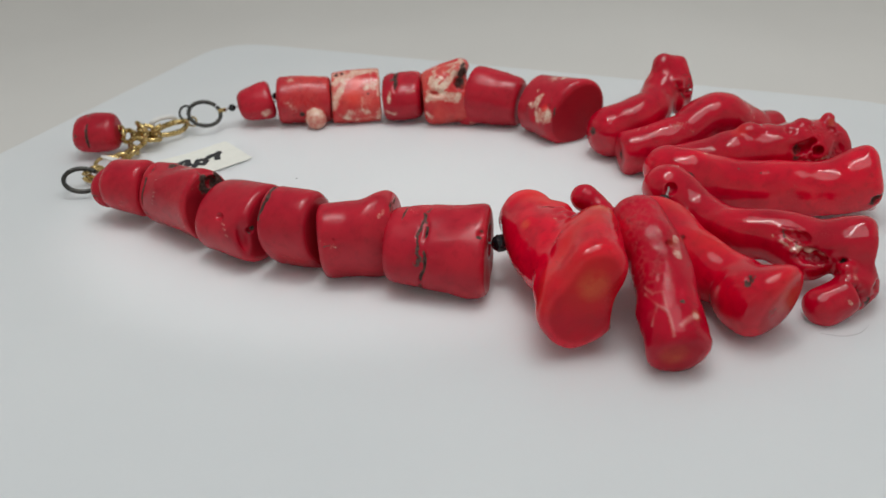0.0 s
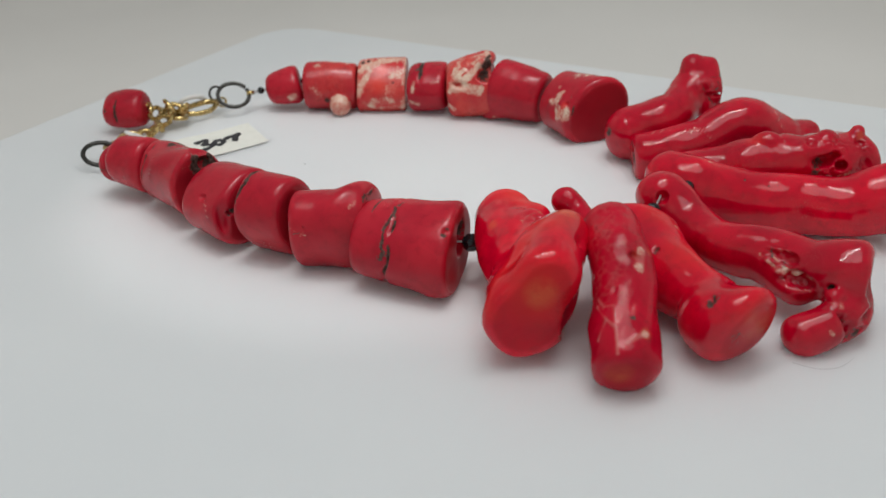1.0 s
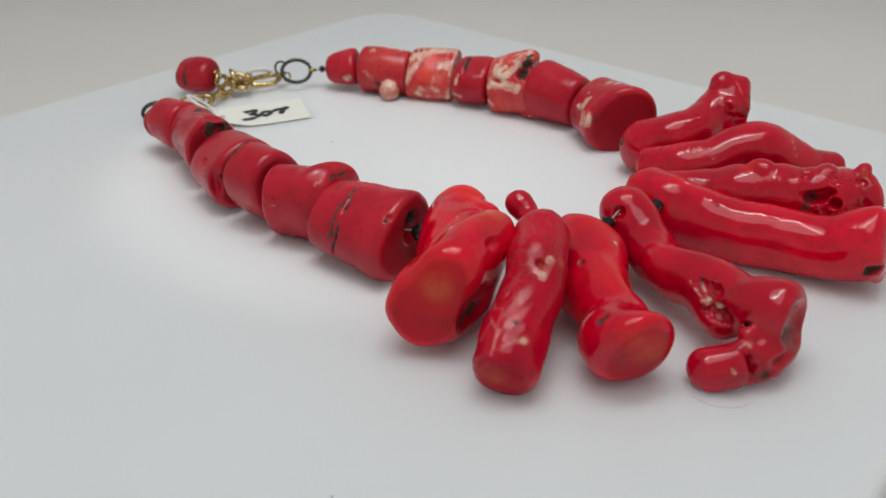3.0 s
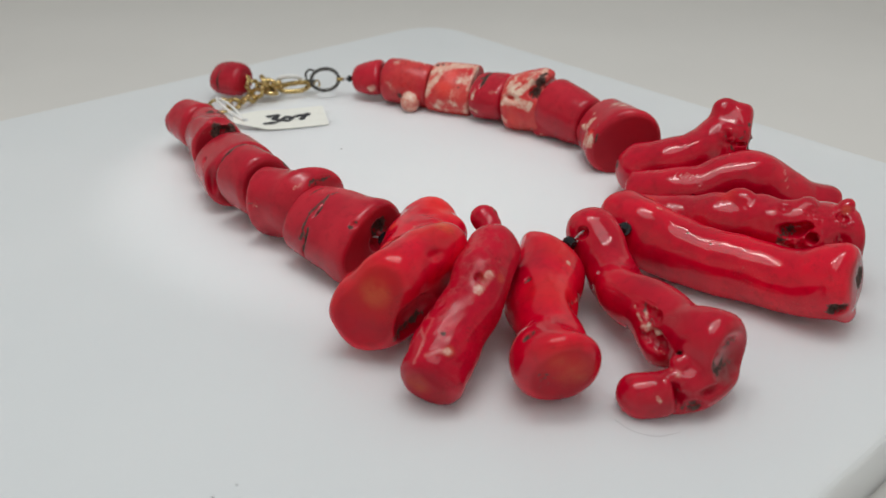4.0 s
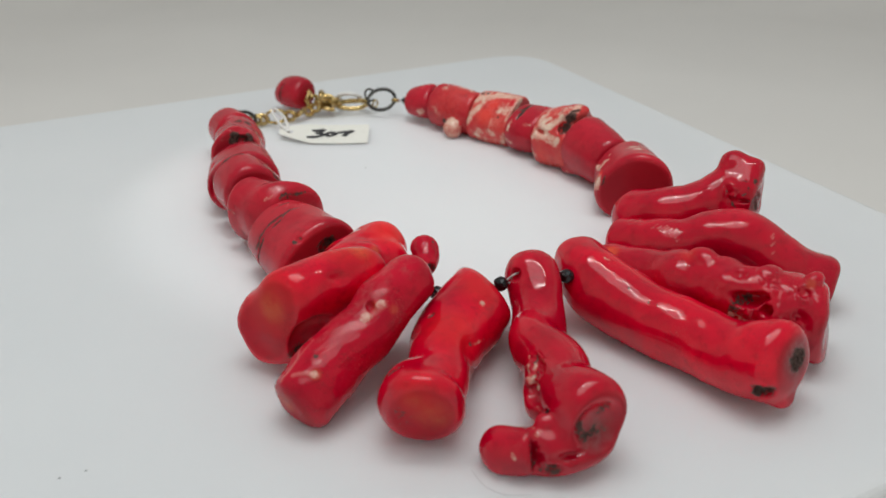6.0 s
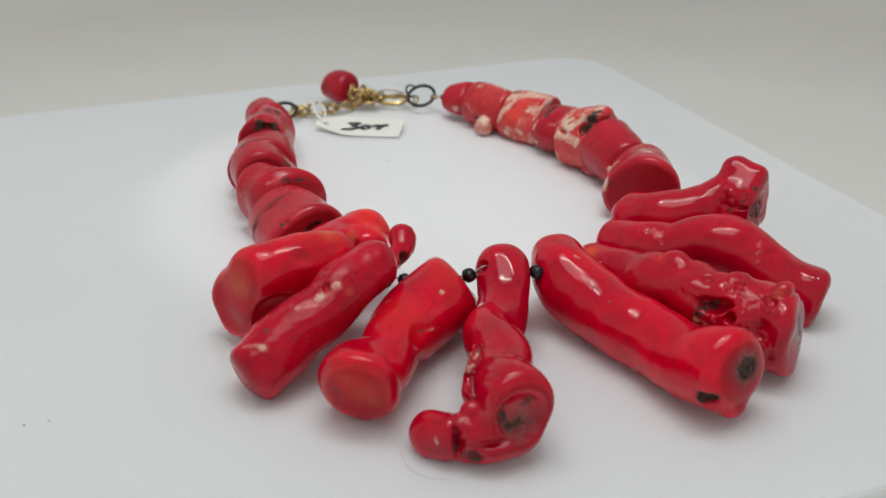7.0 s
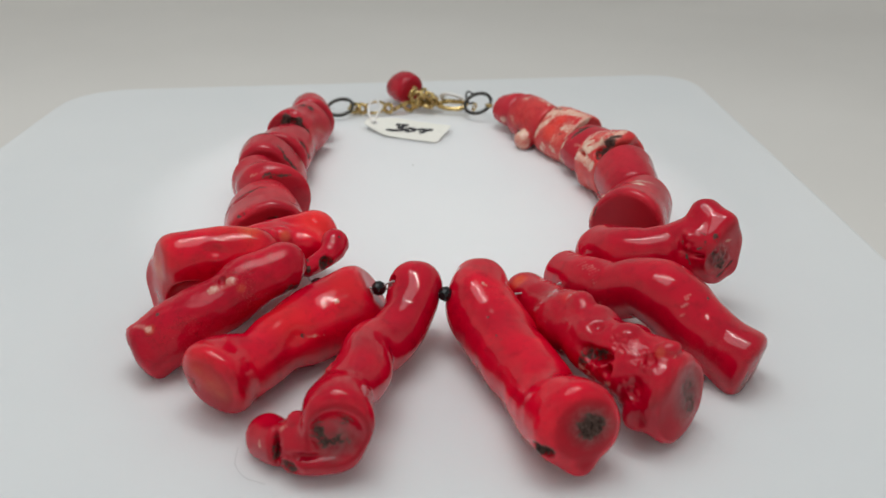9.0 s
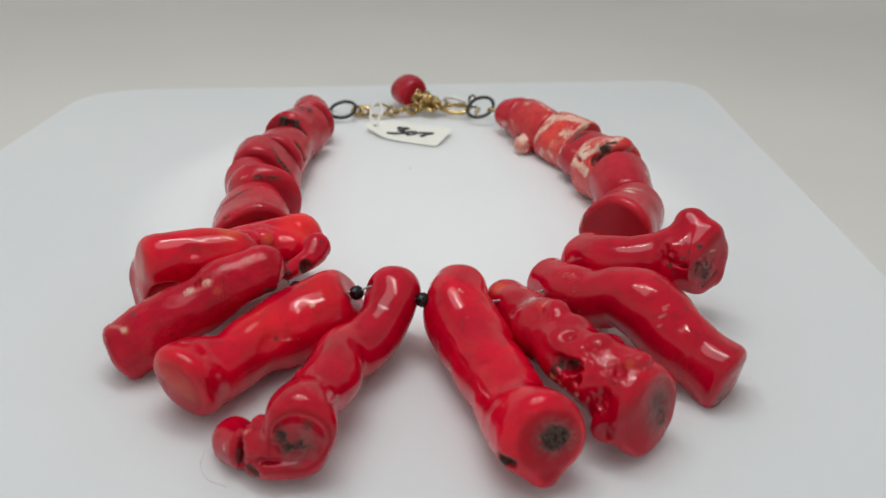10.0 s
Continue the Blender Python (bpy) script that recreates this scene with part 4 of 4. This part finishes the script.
branch("arched red coral branch with fine scratches", necklace,
       [[(33.1, -67.3, 5.7, 6.5), (36.0, -76.4, 8.5, 6.4), (41.2, -82.3, 10.0, 6.3), (46.3, -86.1, 12.8, 6.8), (50.9, -90.9, 12.6, 7.6), (55.2, -95.8, 9.2, 7.0), (59.7, -98.9, 6.6, 6.8), (64.3, -103.6, 4.7, 7.3)]],
       cuts=[((65.1, -104.6, 4.8), (0.74, -0.63, -0.23)), ((33.4, -65.0, 6.4), (-0.49, 0.86, -0.14))], seed=37, mat=DEEP, swell=0.3, edge=2.6, rough=0.06,
       step=0.28,
       dark=[((45.7, -90.0, 18.5), 0.55, 0.9), ((49.3, -94.0, 18.3), 0.55, 0.9), ((56.7, -96.5, 16.0), 0.5, 0.8), ((35.7, -83.3, 10.9), 0.7, 0.6), ((63.0, -106.4, 2.0), 1, 0.45), ((31.4, -66.6, 5.3), 1.6, 0.7)] + streak((42.4, -89.0, 14.4), (42.9, -89.3, 11.9), 10, 0.25, 0.55) + streak((42.9, -89.3, 11.9), (43.7, -90.1, 11.8), 5, 0.25, 0.55),
       ash=[((62.8, -106.9, 3.2), 2.2, 0.7)],
       pale= streak((35.4, -83.1, 9.8), (36.2, -83.9, 10.6), 3, 0.5, 0.36) + streak((53.9, -96.2, 16.8), (52.7, -97.4, 15.7), 5, 0.45, 0.4) + streak((52.7, -97.4, 15.7), (51.8, -98.3, 14.3), 4, 0.45, 0.4) + streak((53.1, -96.1, 17.0), (52.2, -97.4, 15.6), 5, 0.4, 0.36) + streak((41.1, -88.0, 12.4), (43.3, -90.2, 14.5), 12, 0.3, 0.29),
       scar=comb([(33.2, -70.6, 13.0), (34.4, -78.5, 14.4), (36.1, -81.9, 14.7), (36.9, -85.0, 13.6)], 13, (0.86, -0.1, 0.5), 1.9, 0.24) + comb([(36.9, -85.0, 13.6), (37.6, -87.3, 10.1)], 4, (0.62, -0.1, 0.6), 1.2, 0.22)
       + comb([(51.0, -99.4, 13.9), (52.0, -97.8, 16.2), (52.4, -97.0, 17.0)], 4, (0.7, 0.3, 0.2), 1.3, 0.22) + comb([(39.4, -69.6, 12.6), (39.8, -70.8, 11.4)], 3, (1, 0, 0.2), 1.2),
       pits=[((45.7, -90.0, 18.5), 0.45, 0.2), ((49.3, -94.0, 18.3), 0.45, 0.2), ((35.6, -83.3, 10.6), 1.2, 0.5)])
branch("upturned coral branch with a broken knobbed end", necklace,
       [[(43.9, -60.8, 7.6, 7.7), (47.0, -66.9, 11.1, 6.8), (50.8, -70.0, 12.7, 5.8), (56.4, -70.8, 14.3, 5.8), (60.7, -71.8, 15.9, 6.6), (64.3, -73.5, 16.3, 7.9)]],
       cuts=[((65.9, -78.2, 17.4), (0.59, -0.81, 0.02))], seed=38, mat=DEEP, swell=0.22, rough=0.07, edge=1.6,
       step=0.32,
       dark=[((63.0, -79.1, 21.5), 1, 0.6), ((37.7, -56.0, 9.0), 1.5, 0.7)] + streak((63.6, -78.7, 17.1), (65.4, -78.3, 14.7), 2, 1.6, 0.5) + streak((56.4, -75.4, 20.3), (56.9, -77.4, 17.7), 8, 0.4, 0.75) + streak((56.9, -77.4, 17.7), (58.3, -79.1, 14.5), 9, 0.4, 0.75) + streak((58.6, -78.9, 18.3), (59.9, -79.6, 18.9), 5, 0.35, 0.7) + streak((59.9, -79.6, 18.9), (60.9, -79.8, 20.1), 4, 0.35, 0.7) + streak((64.8, -78.9, 11.2), (68.9, -75.7, 13.9), 14, 0.4, 0.7) + streak((59.5, -77.1, 21.8), (62.4, -79.2, 21.6), 10, 0.35, 0.8) + streak((60.6, -79.0, 20.6), (63.8, -78.5, 15.5), 16, 0.35, 0.7),
       ash=[((64.7, -78.4, 15.7), 2.8, 0.8)],
       pale= streak((65.8, -77.6, 22.9), (65.2, -78.3, 20.5), 6, 0.4, 0.36) + streak((65.2, -78.3, 20.5), (67.2, -76.8, 19.4), 7, 0.4, 0.36) + streak((39.1, -68.8, 13.4), (39.6, -70.8, 11.6), 7, 0.4, 0.32) + streak((43.3, -73.2, 15.3), (45.7, -74.6, 15.5), 7, 0.4, 0.32) + streak((45.5, -73.3, 16.7), (45.9, -74.5, 15.7), 5, 0.35, 0.29),
       torn=[((64.6, -78.4, 16.1), 3, 0.8), ((57.3, -77.9, 18.0), 1.6, 0.6)],
       pits=[((64.3, -80.3, 15.6), (2.8, 1.8, 3), 0.7), ((56.6, -77.2, 20.5), (0.5, 1.6, 2.2), 0.5), ((58.8, -79.4, 17.0), (3, 0.9, 0.5), 0.4)],
       balls=[((63.2, -70.6, 23.6), (3.8, 3.6, 3.5), 2.4), ((67.0, -75.6, 20.3), (3.2, 2.8, 3.4), 1.6), ((65.4, -74.2, 22.0), (3.4, 3.4, 3.6), 2.4), ((58.7, -76.5, 13.6), (2.6, 2.4, 3.2), 1), ((69.7, -75.7, 12.7), (2.8, 2.4, 3), 1.2), ((65.1, -76.5, 11.4), (3.4, 2.4, 2.6), 1.2), ((58.3, -76.1, 19.3), (2.2, 2.2, 2.2), 1)])


# ---- string, spacers and clasp ----
def sweep(name, points, radius, mat, parent, label="", sides=8, closed=False, flat=1.0):
    """A wire of that radius along points, in millimetres."""
    p = np.array(points, float)
    n = len(p)
    verts, faces = [], []
    ahead = np.array([p[(i + 1) % n] - p[i - 1] if closed else p[min(i + 1, n - 1)] - p[max(i - 1, 0)] for i in range(n)])
    side = np.cross(ahead[0], (0.31, 0.2, 0.93))
    for i in range(n):
        f = unit(ahead[i])
        side = unit(side - f * (side @ f))
        up = np.cross(f, side)
        for k in range(sides):
            a = math.tau * k / sides
            verts.append(p[i] + radius * (math.cos(a) * side + flat * math.sin(a) * up))
    for i in range(n if closed else n - 1):
        j = (i + 1) % n
        for k in range(sides):
            m = (k + 1) % sides
            faces.append((i * sides + k, i * sides + m, j * sides + m, j * sides + k))
    if not closed:
        faces += [tuple(range(sides))[::-1], tuple(range((n - 1) * sides, n * sides))]
    return part(name, mesh_of(name, verts, faces), mat, parent, label)


def loop(centre, normal, wide, high, along=(1, 0, 0), count=36, gap=0.0):
    """Points of an oval about a centre."""
    n = unit(normal)
    u = np.array(along, float)
    u = unit(u - n * (u @ n))
    v = np.cross(n, u)
    turns = np.linspace(gap, math.tau - gap, count, endpoint=gap > 0)
    return [np.array(centre, float) + wide * math.cos(a) * u + high * math.sin(a) * v for a in turns]


def spacer(c, r):
    """A small faceted black bead."""
    bm = bmesh.new()
    bmesh.ops.create_icosphere(bm, subdivisions=2, radius=r * MM)
    for v in bm.verts:
        v.co = v.co * (1 + 0.03 * math.sin(v.co.x * 9000 + v.co.z * 7000)) + Vector(c) * MM
    mesh = bpy.data.meshes.new("spacer_bead")
    bm.to_mesh(mesh)
    bm.free()
    return part("spacer_bead", mesh, JET, necklace, "tiny faceted black glass bead")


for c, r in (((-38.0, -56.2, 9.8), 2.05), ((-29.5, -72.4, 12.0), 1.6), ((-23.6, -83.4, 12.0), 1.6), ((-10.2, -86.2, 12.7), 1.65), ((4.0, -89.2, 13.0), 1.65),
             ((26.6, 66.0, 6.4), 1.25), ((35.0, 53.4, 9.2), 1.3), ((-40.6, 61.6, 6.4), 1.1)):
    spacer(c, r)
sweep("beading_string", spline([(-36.5, 69.5, 4.4, 0), (-40.6, 61.6, 6.4, 0), (-42.2, 54, 8.4, 0), (-42.6, 38, 8.4, 0), (-47, 8, 8.2, 0), (-46, -12, 8.5, 0), (-43, -42, 9.2, 0), (-37.5, -56, 9.9, 0), (-29.5, -72, 12, 0), (-23.6, -83.4, 12, 0),
                                (-10.2, -86.2, 12.7, 0), (4, -89.2, 13, 0), (22, -86, 11.5, 0), (35, -72, 8.5, 0), (46, -60, 10, 0)])[:, :3], 0.25, THREAD, necklace, "fine pale beading thread")
sweep("beading_string", spline([(53.3, -50, 10.2, 0), (55.4, -18, 9.8, 0), (54, 0, 9.8, 0), (46.5, 28, 8.6, 0), (38, 45, 8, 0), (31, 60, 7.2, 0), (26.6, 66, 6.4, 0), (22.6, 68.2, 6.3, 0)])[:, :3], 0.3, THREAD, necklace, "fine pale beading thread")
sweep("thread_end", spline([(-10.2, -86.2, 12.7, 0), (-8.9, -86.5, 13.6, 0), (-7.6, -86.6, 14.4, 0), (-5.5, -86.2, 14.6, 0)])[:, :3], 0.22, THREAD, necklace, "bare thread leading into a drilled hole")

TURN_R = (-0.30, -0.45, 0.84)
sweep("jump_ring", loop((19.4, 72.0, 6.0), TURN_R, 5.2, 5.2), 0.68, BLACKENED, necklace, "blackened metal jump ring")
sweep("jump_ring", loop((-34.2, 73.4, 3.8), (-0.12, -0.35, 0.9), 5.0, 5.0), 0.68, BLACKENED, necklace, "blackened metal jump ring")
sweep("crimp", [(24.6, 67.2, 6.3), (22.4, 68.6, 6.3)], 0.7, GOLD, necklace, "gold crimp tube")
clasp = sweep("lobster_clasp", spline([(4.2, 79.6, 3.6, 0), (7.0, 81.4, 3.8, 0), (11.0, 81.0, 4.0, 0), (14.4, 78.6, 4.2, 0), (15.2, 76.4, 4.2, 0)])[:, :3], 0.95, GOLD, necklace, "gold-plated lobster clasp")
sweep("clasp_lever", spline([(4.0, 78.8, 3.0, 0), (7.2, 76.6, 2.6, 0), (11.4, 75.4, 2.6, 0), (15.0, 76.2, 3.4, 0)])[:, :3], 0.85, GOLD, clasp)
sweep("clasp_ring", loop((2.4, 79.6, 3.4), (0.2, 0.5, 0.8), 1.7, 1.7), 0.45, GOLD, clasp)
sweep("clasp_sleeve", loop((9.6, 81.6, 5.2), (0.3, 0.8, 0.5), 4.4, 2.2, (1, -0.1, 0), gap=0.3), 0.85, CLEAR, clasp, "milky plastic sleeve of the clasp")
sweep("clasp_sleeve", loop((16.6, 77.6, 6.6), (0.6, 0.7, 0.2), 2.0, 2.6, gap=0.6), 0.4, BLACKENED, clasp, "dark wire hook by the ring")
sweep("hook_loop", loop((18.4, 77.0, 3.0), (-0.9, -0.2, 0.4), 1.5, 1.5), 0.35, GOLD, clasp)
rng = random.Random(7)
for k, (x, y, z) in enumerate(((-28.8, 75.4, 2.8), (-26.2, 76.4, 2.4), (-15.6, 76.8, 2.4), (-11.6, 77.2, 2.8), (-7.6, 79.0, 2.6), (-4.4, 80.6, 3.2), (-2.0, 82.4, 4.6), (-3.2, 78.4, 4.8), (0.6, 80.4, 6.0),
                               (-0.6, 77.4, 3.4), (1.6, 83.0, 3.4), (-4.6, 83.6, 5.2), (-1.4, 80.0, 7.4), (2.0, 78.0, 5.6), (-6.0, 84.8, 6.6), (-7.2, 87.0, 7.4))):
    n = (rng.uniform(-1, 1), rng.uniform(-1, 1), rng.uniform(-0.4, 0.9))
    sweep("chain_link", loop((x, y, z), n, 2.3, 1.6, (rng.uniform(-1, 1), rng.uniform(-1, 1), 0.2), 20), 0.78, GOLD, necklace, "", 7)
sweep("chain_ring", loop((-20.8, 76.6, 2.8), (-0.1, -0.35, 0.9), 4.0, 3.6), 0.55, GOLD, necklace, "gold ring of the extender chain")
sweep("tag_loop", spline([(-20.6, 58.6, 2.4, 0), (-22.4, 64.0, 4.2, 0), (-22.8, 72.0, 5.4, 0), (-20.5, 79.0, 5.0, 0), (-18.6, 73.6, 3.6, 0), (-19.4, 65.0, 3.2, 0), (-20.4, 58.8, 2.2, 0)])[:, :3], 0.5, CLEAR, necklace, "milky plastic loop holding the tag")
drop = barrel("loose red coral drop bead with a dark crack", necklace, (-12.2, 96.1, 6.8), (-6.9, 85.6, 7.5), 4.9, 5.4, -1.0, seed=41, edge=2.4, lobes=(0.09, 1.0, 0.02, 1.0),
              rings=[(0.40, 0.5, 0.5, 0.4, -1.2, 2.6)], dark=[((-17.0, 93.0, 8.6), 0.9)])


# ---- the price tag ----
def price_tag():
    tag = tagged(new("price_tag"), "cream paper price tag with handwritten number on white board", "price tag")
    base, u, v = np.array((3.3, 41.8, 0.16)), unit((0.93, -0.37, 0)), unit((0.37, 0.93, 0.11))
    up = np.cross(u, v)
    outline = rounded([(0, 0), (0, 15.4), (-22.5, 15.4), (-31.5, 10.8), (-31.5, 5.0), (-20.5, 0)], 0.8, 4)
    hole = [(-27.8 + 1.2 * math.cos(a), 7.6 + 1.2 * math.sin(a)) for a in np.linspace(0, math.tau, 24, endpoint=False)]

    def curl(a):
        return (0.0042 if a < -12 else 0.0012) * (a + 12) ** 2 + 0.15
    bm = bmesh.new()
    rings = []
    for pts in (outline, hole):
        ring = [bm.verts.new(Vector(base + u * a + v * b) * MM) for a, b in pts]
        rings.append([bm.edges.new((ring[i - 1], ring[i])) for i in range(len(ring))])
    bmesh.ops.triangle_fill(bm, use_beauty=True, edges=rings[0] + rings[1])
    bmesh.ops.subdivide_edges(bm, edges=bm.edges[:], cuts=2, use_grid_fill=True)
    for w in bm.verts:
        a = (np.array(w.co) / MM - base) @ u
        w.co += Vector(up) * curl(a) * MM
    bmesh.ops.recalc_face_normals(bm, faces=bm.faces)
    bmesh.ops.solidify(bm, geom=bm.faces[:], thickness=0.08 * MM)
    mesh = bpy.data.meshes.new("card")
    bm.to_mesh(mesh)
    bm.free()
    part("card", mesh, PAPER, tag)
    strokes = [[(-8.6, 9.6), (-6.6, 10.4), (-4.6, 10.5), (-5.6, 8.8), (-6.9, 7.9), (-5.2, 7.5), (-4.7, 6.3), (-6.4, 5.0), (-10.2, 4.2)],
               [(-1.4, 8.9), (-2.9, 8.3), (-3.4, 6.8), (-2.4, 5.9), (-0.9, 6.5), (-0.3, 8.0), (-1.4, 8.9)],
               [(0.9, 7.9), (1.4, 9.0), (3.4, 9.1), (5.6, 9.7), (4.0, 7.8), (2.6, 5.6)]]
    verts, faces = [], []
    for line in strokes:
        q = spline([(a, b, 0, 0) for a, b in line], 5)[:, :2]
        way = np.gradient(q, axis=0)
        start = len(verts)
        for k, ((a, b), (da, db)) in enumerate(zip(q, way)):
            half = 0.86 + 0.18 * math.sin(k * 0.9)
            na, nb = -db / math.hypot(da, db) * half, da / math.hypot(da, db) * half
            for sa, sc in ((1, 0.02), (-1, 0.02), (-0.8, 0.14), (0.8, 0.14)):
                at = a - 11.6 + na * sa
                verts.append(base + u * at + v * (b + nb * sa) + up * (curl(at) + 0.16 + sc))
        for k in range(len(q) - 1):
            for m in range(4):
                faces.append((start + 4 * k + m, start + 4 * k + (m + 1) % 4, start + 4 * k + 4 + (m + 1) % 4, start + 4 * k + 4 + m))
        faces += [(start, start + 3, start + 2, start + 1), tuple(len(verts) - 4 + m for m in range(4))]
    part("number", mesh_of("number", verts, faces, False), INK, tag, "black handwritten number 307")


price_tag()

# ---- small traces on the board ----
fibre = sweep("fibre", spline([(-27.4, -131.8, 0.1, 0), (-31.2, -130.2, 0.1, 0), (-33.6, -126.8, 0.1, 0), (-33.9, -122.6, 0.1, 0)])[:, :3], 0.032, HAIR, None, "", 6)
tagged(fibre, "fine curled grey fibre lying on the white board", "fibre")


def speck(x, y, r):
    bm = bmesh.new()
    bmesh.ops.create_icosphere(bm, subdivisions=1, radius=r * MM)
    for v in bm.verts:
        v.co = Vector((x * MM + v.co.x * 1.3, y * MM + v.co.y, r * 0.55 * MM + v.co.z * 0.6))
    mesh = bpy.data.meshes.new("dust_speck")
    bm.to_mesh(mesh)
    bm.free()
    mesh.materials.append(HAIR)
    tagged(new("dust_speck", mesh), "tiny grey speck of dust on the white board", "dust", group="specks of dust")


for x, y, r in ((-4.9, 20.2, 0.28), (-94.4, -96.7, 0.2), (-98.6, -96.9, 0.22)):
    speck(x, y, r)
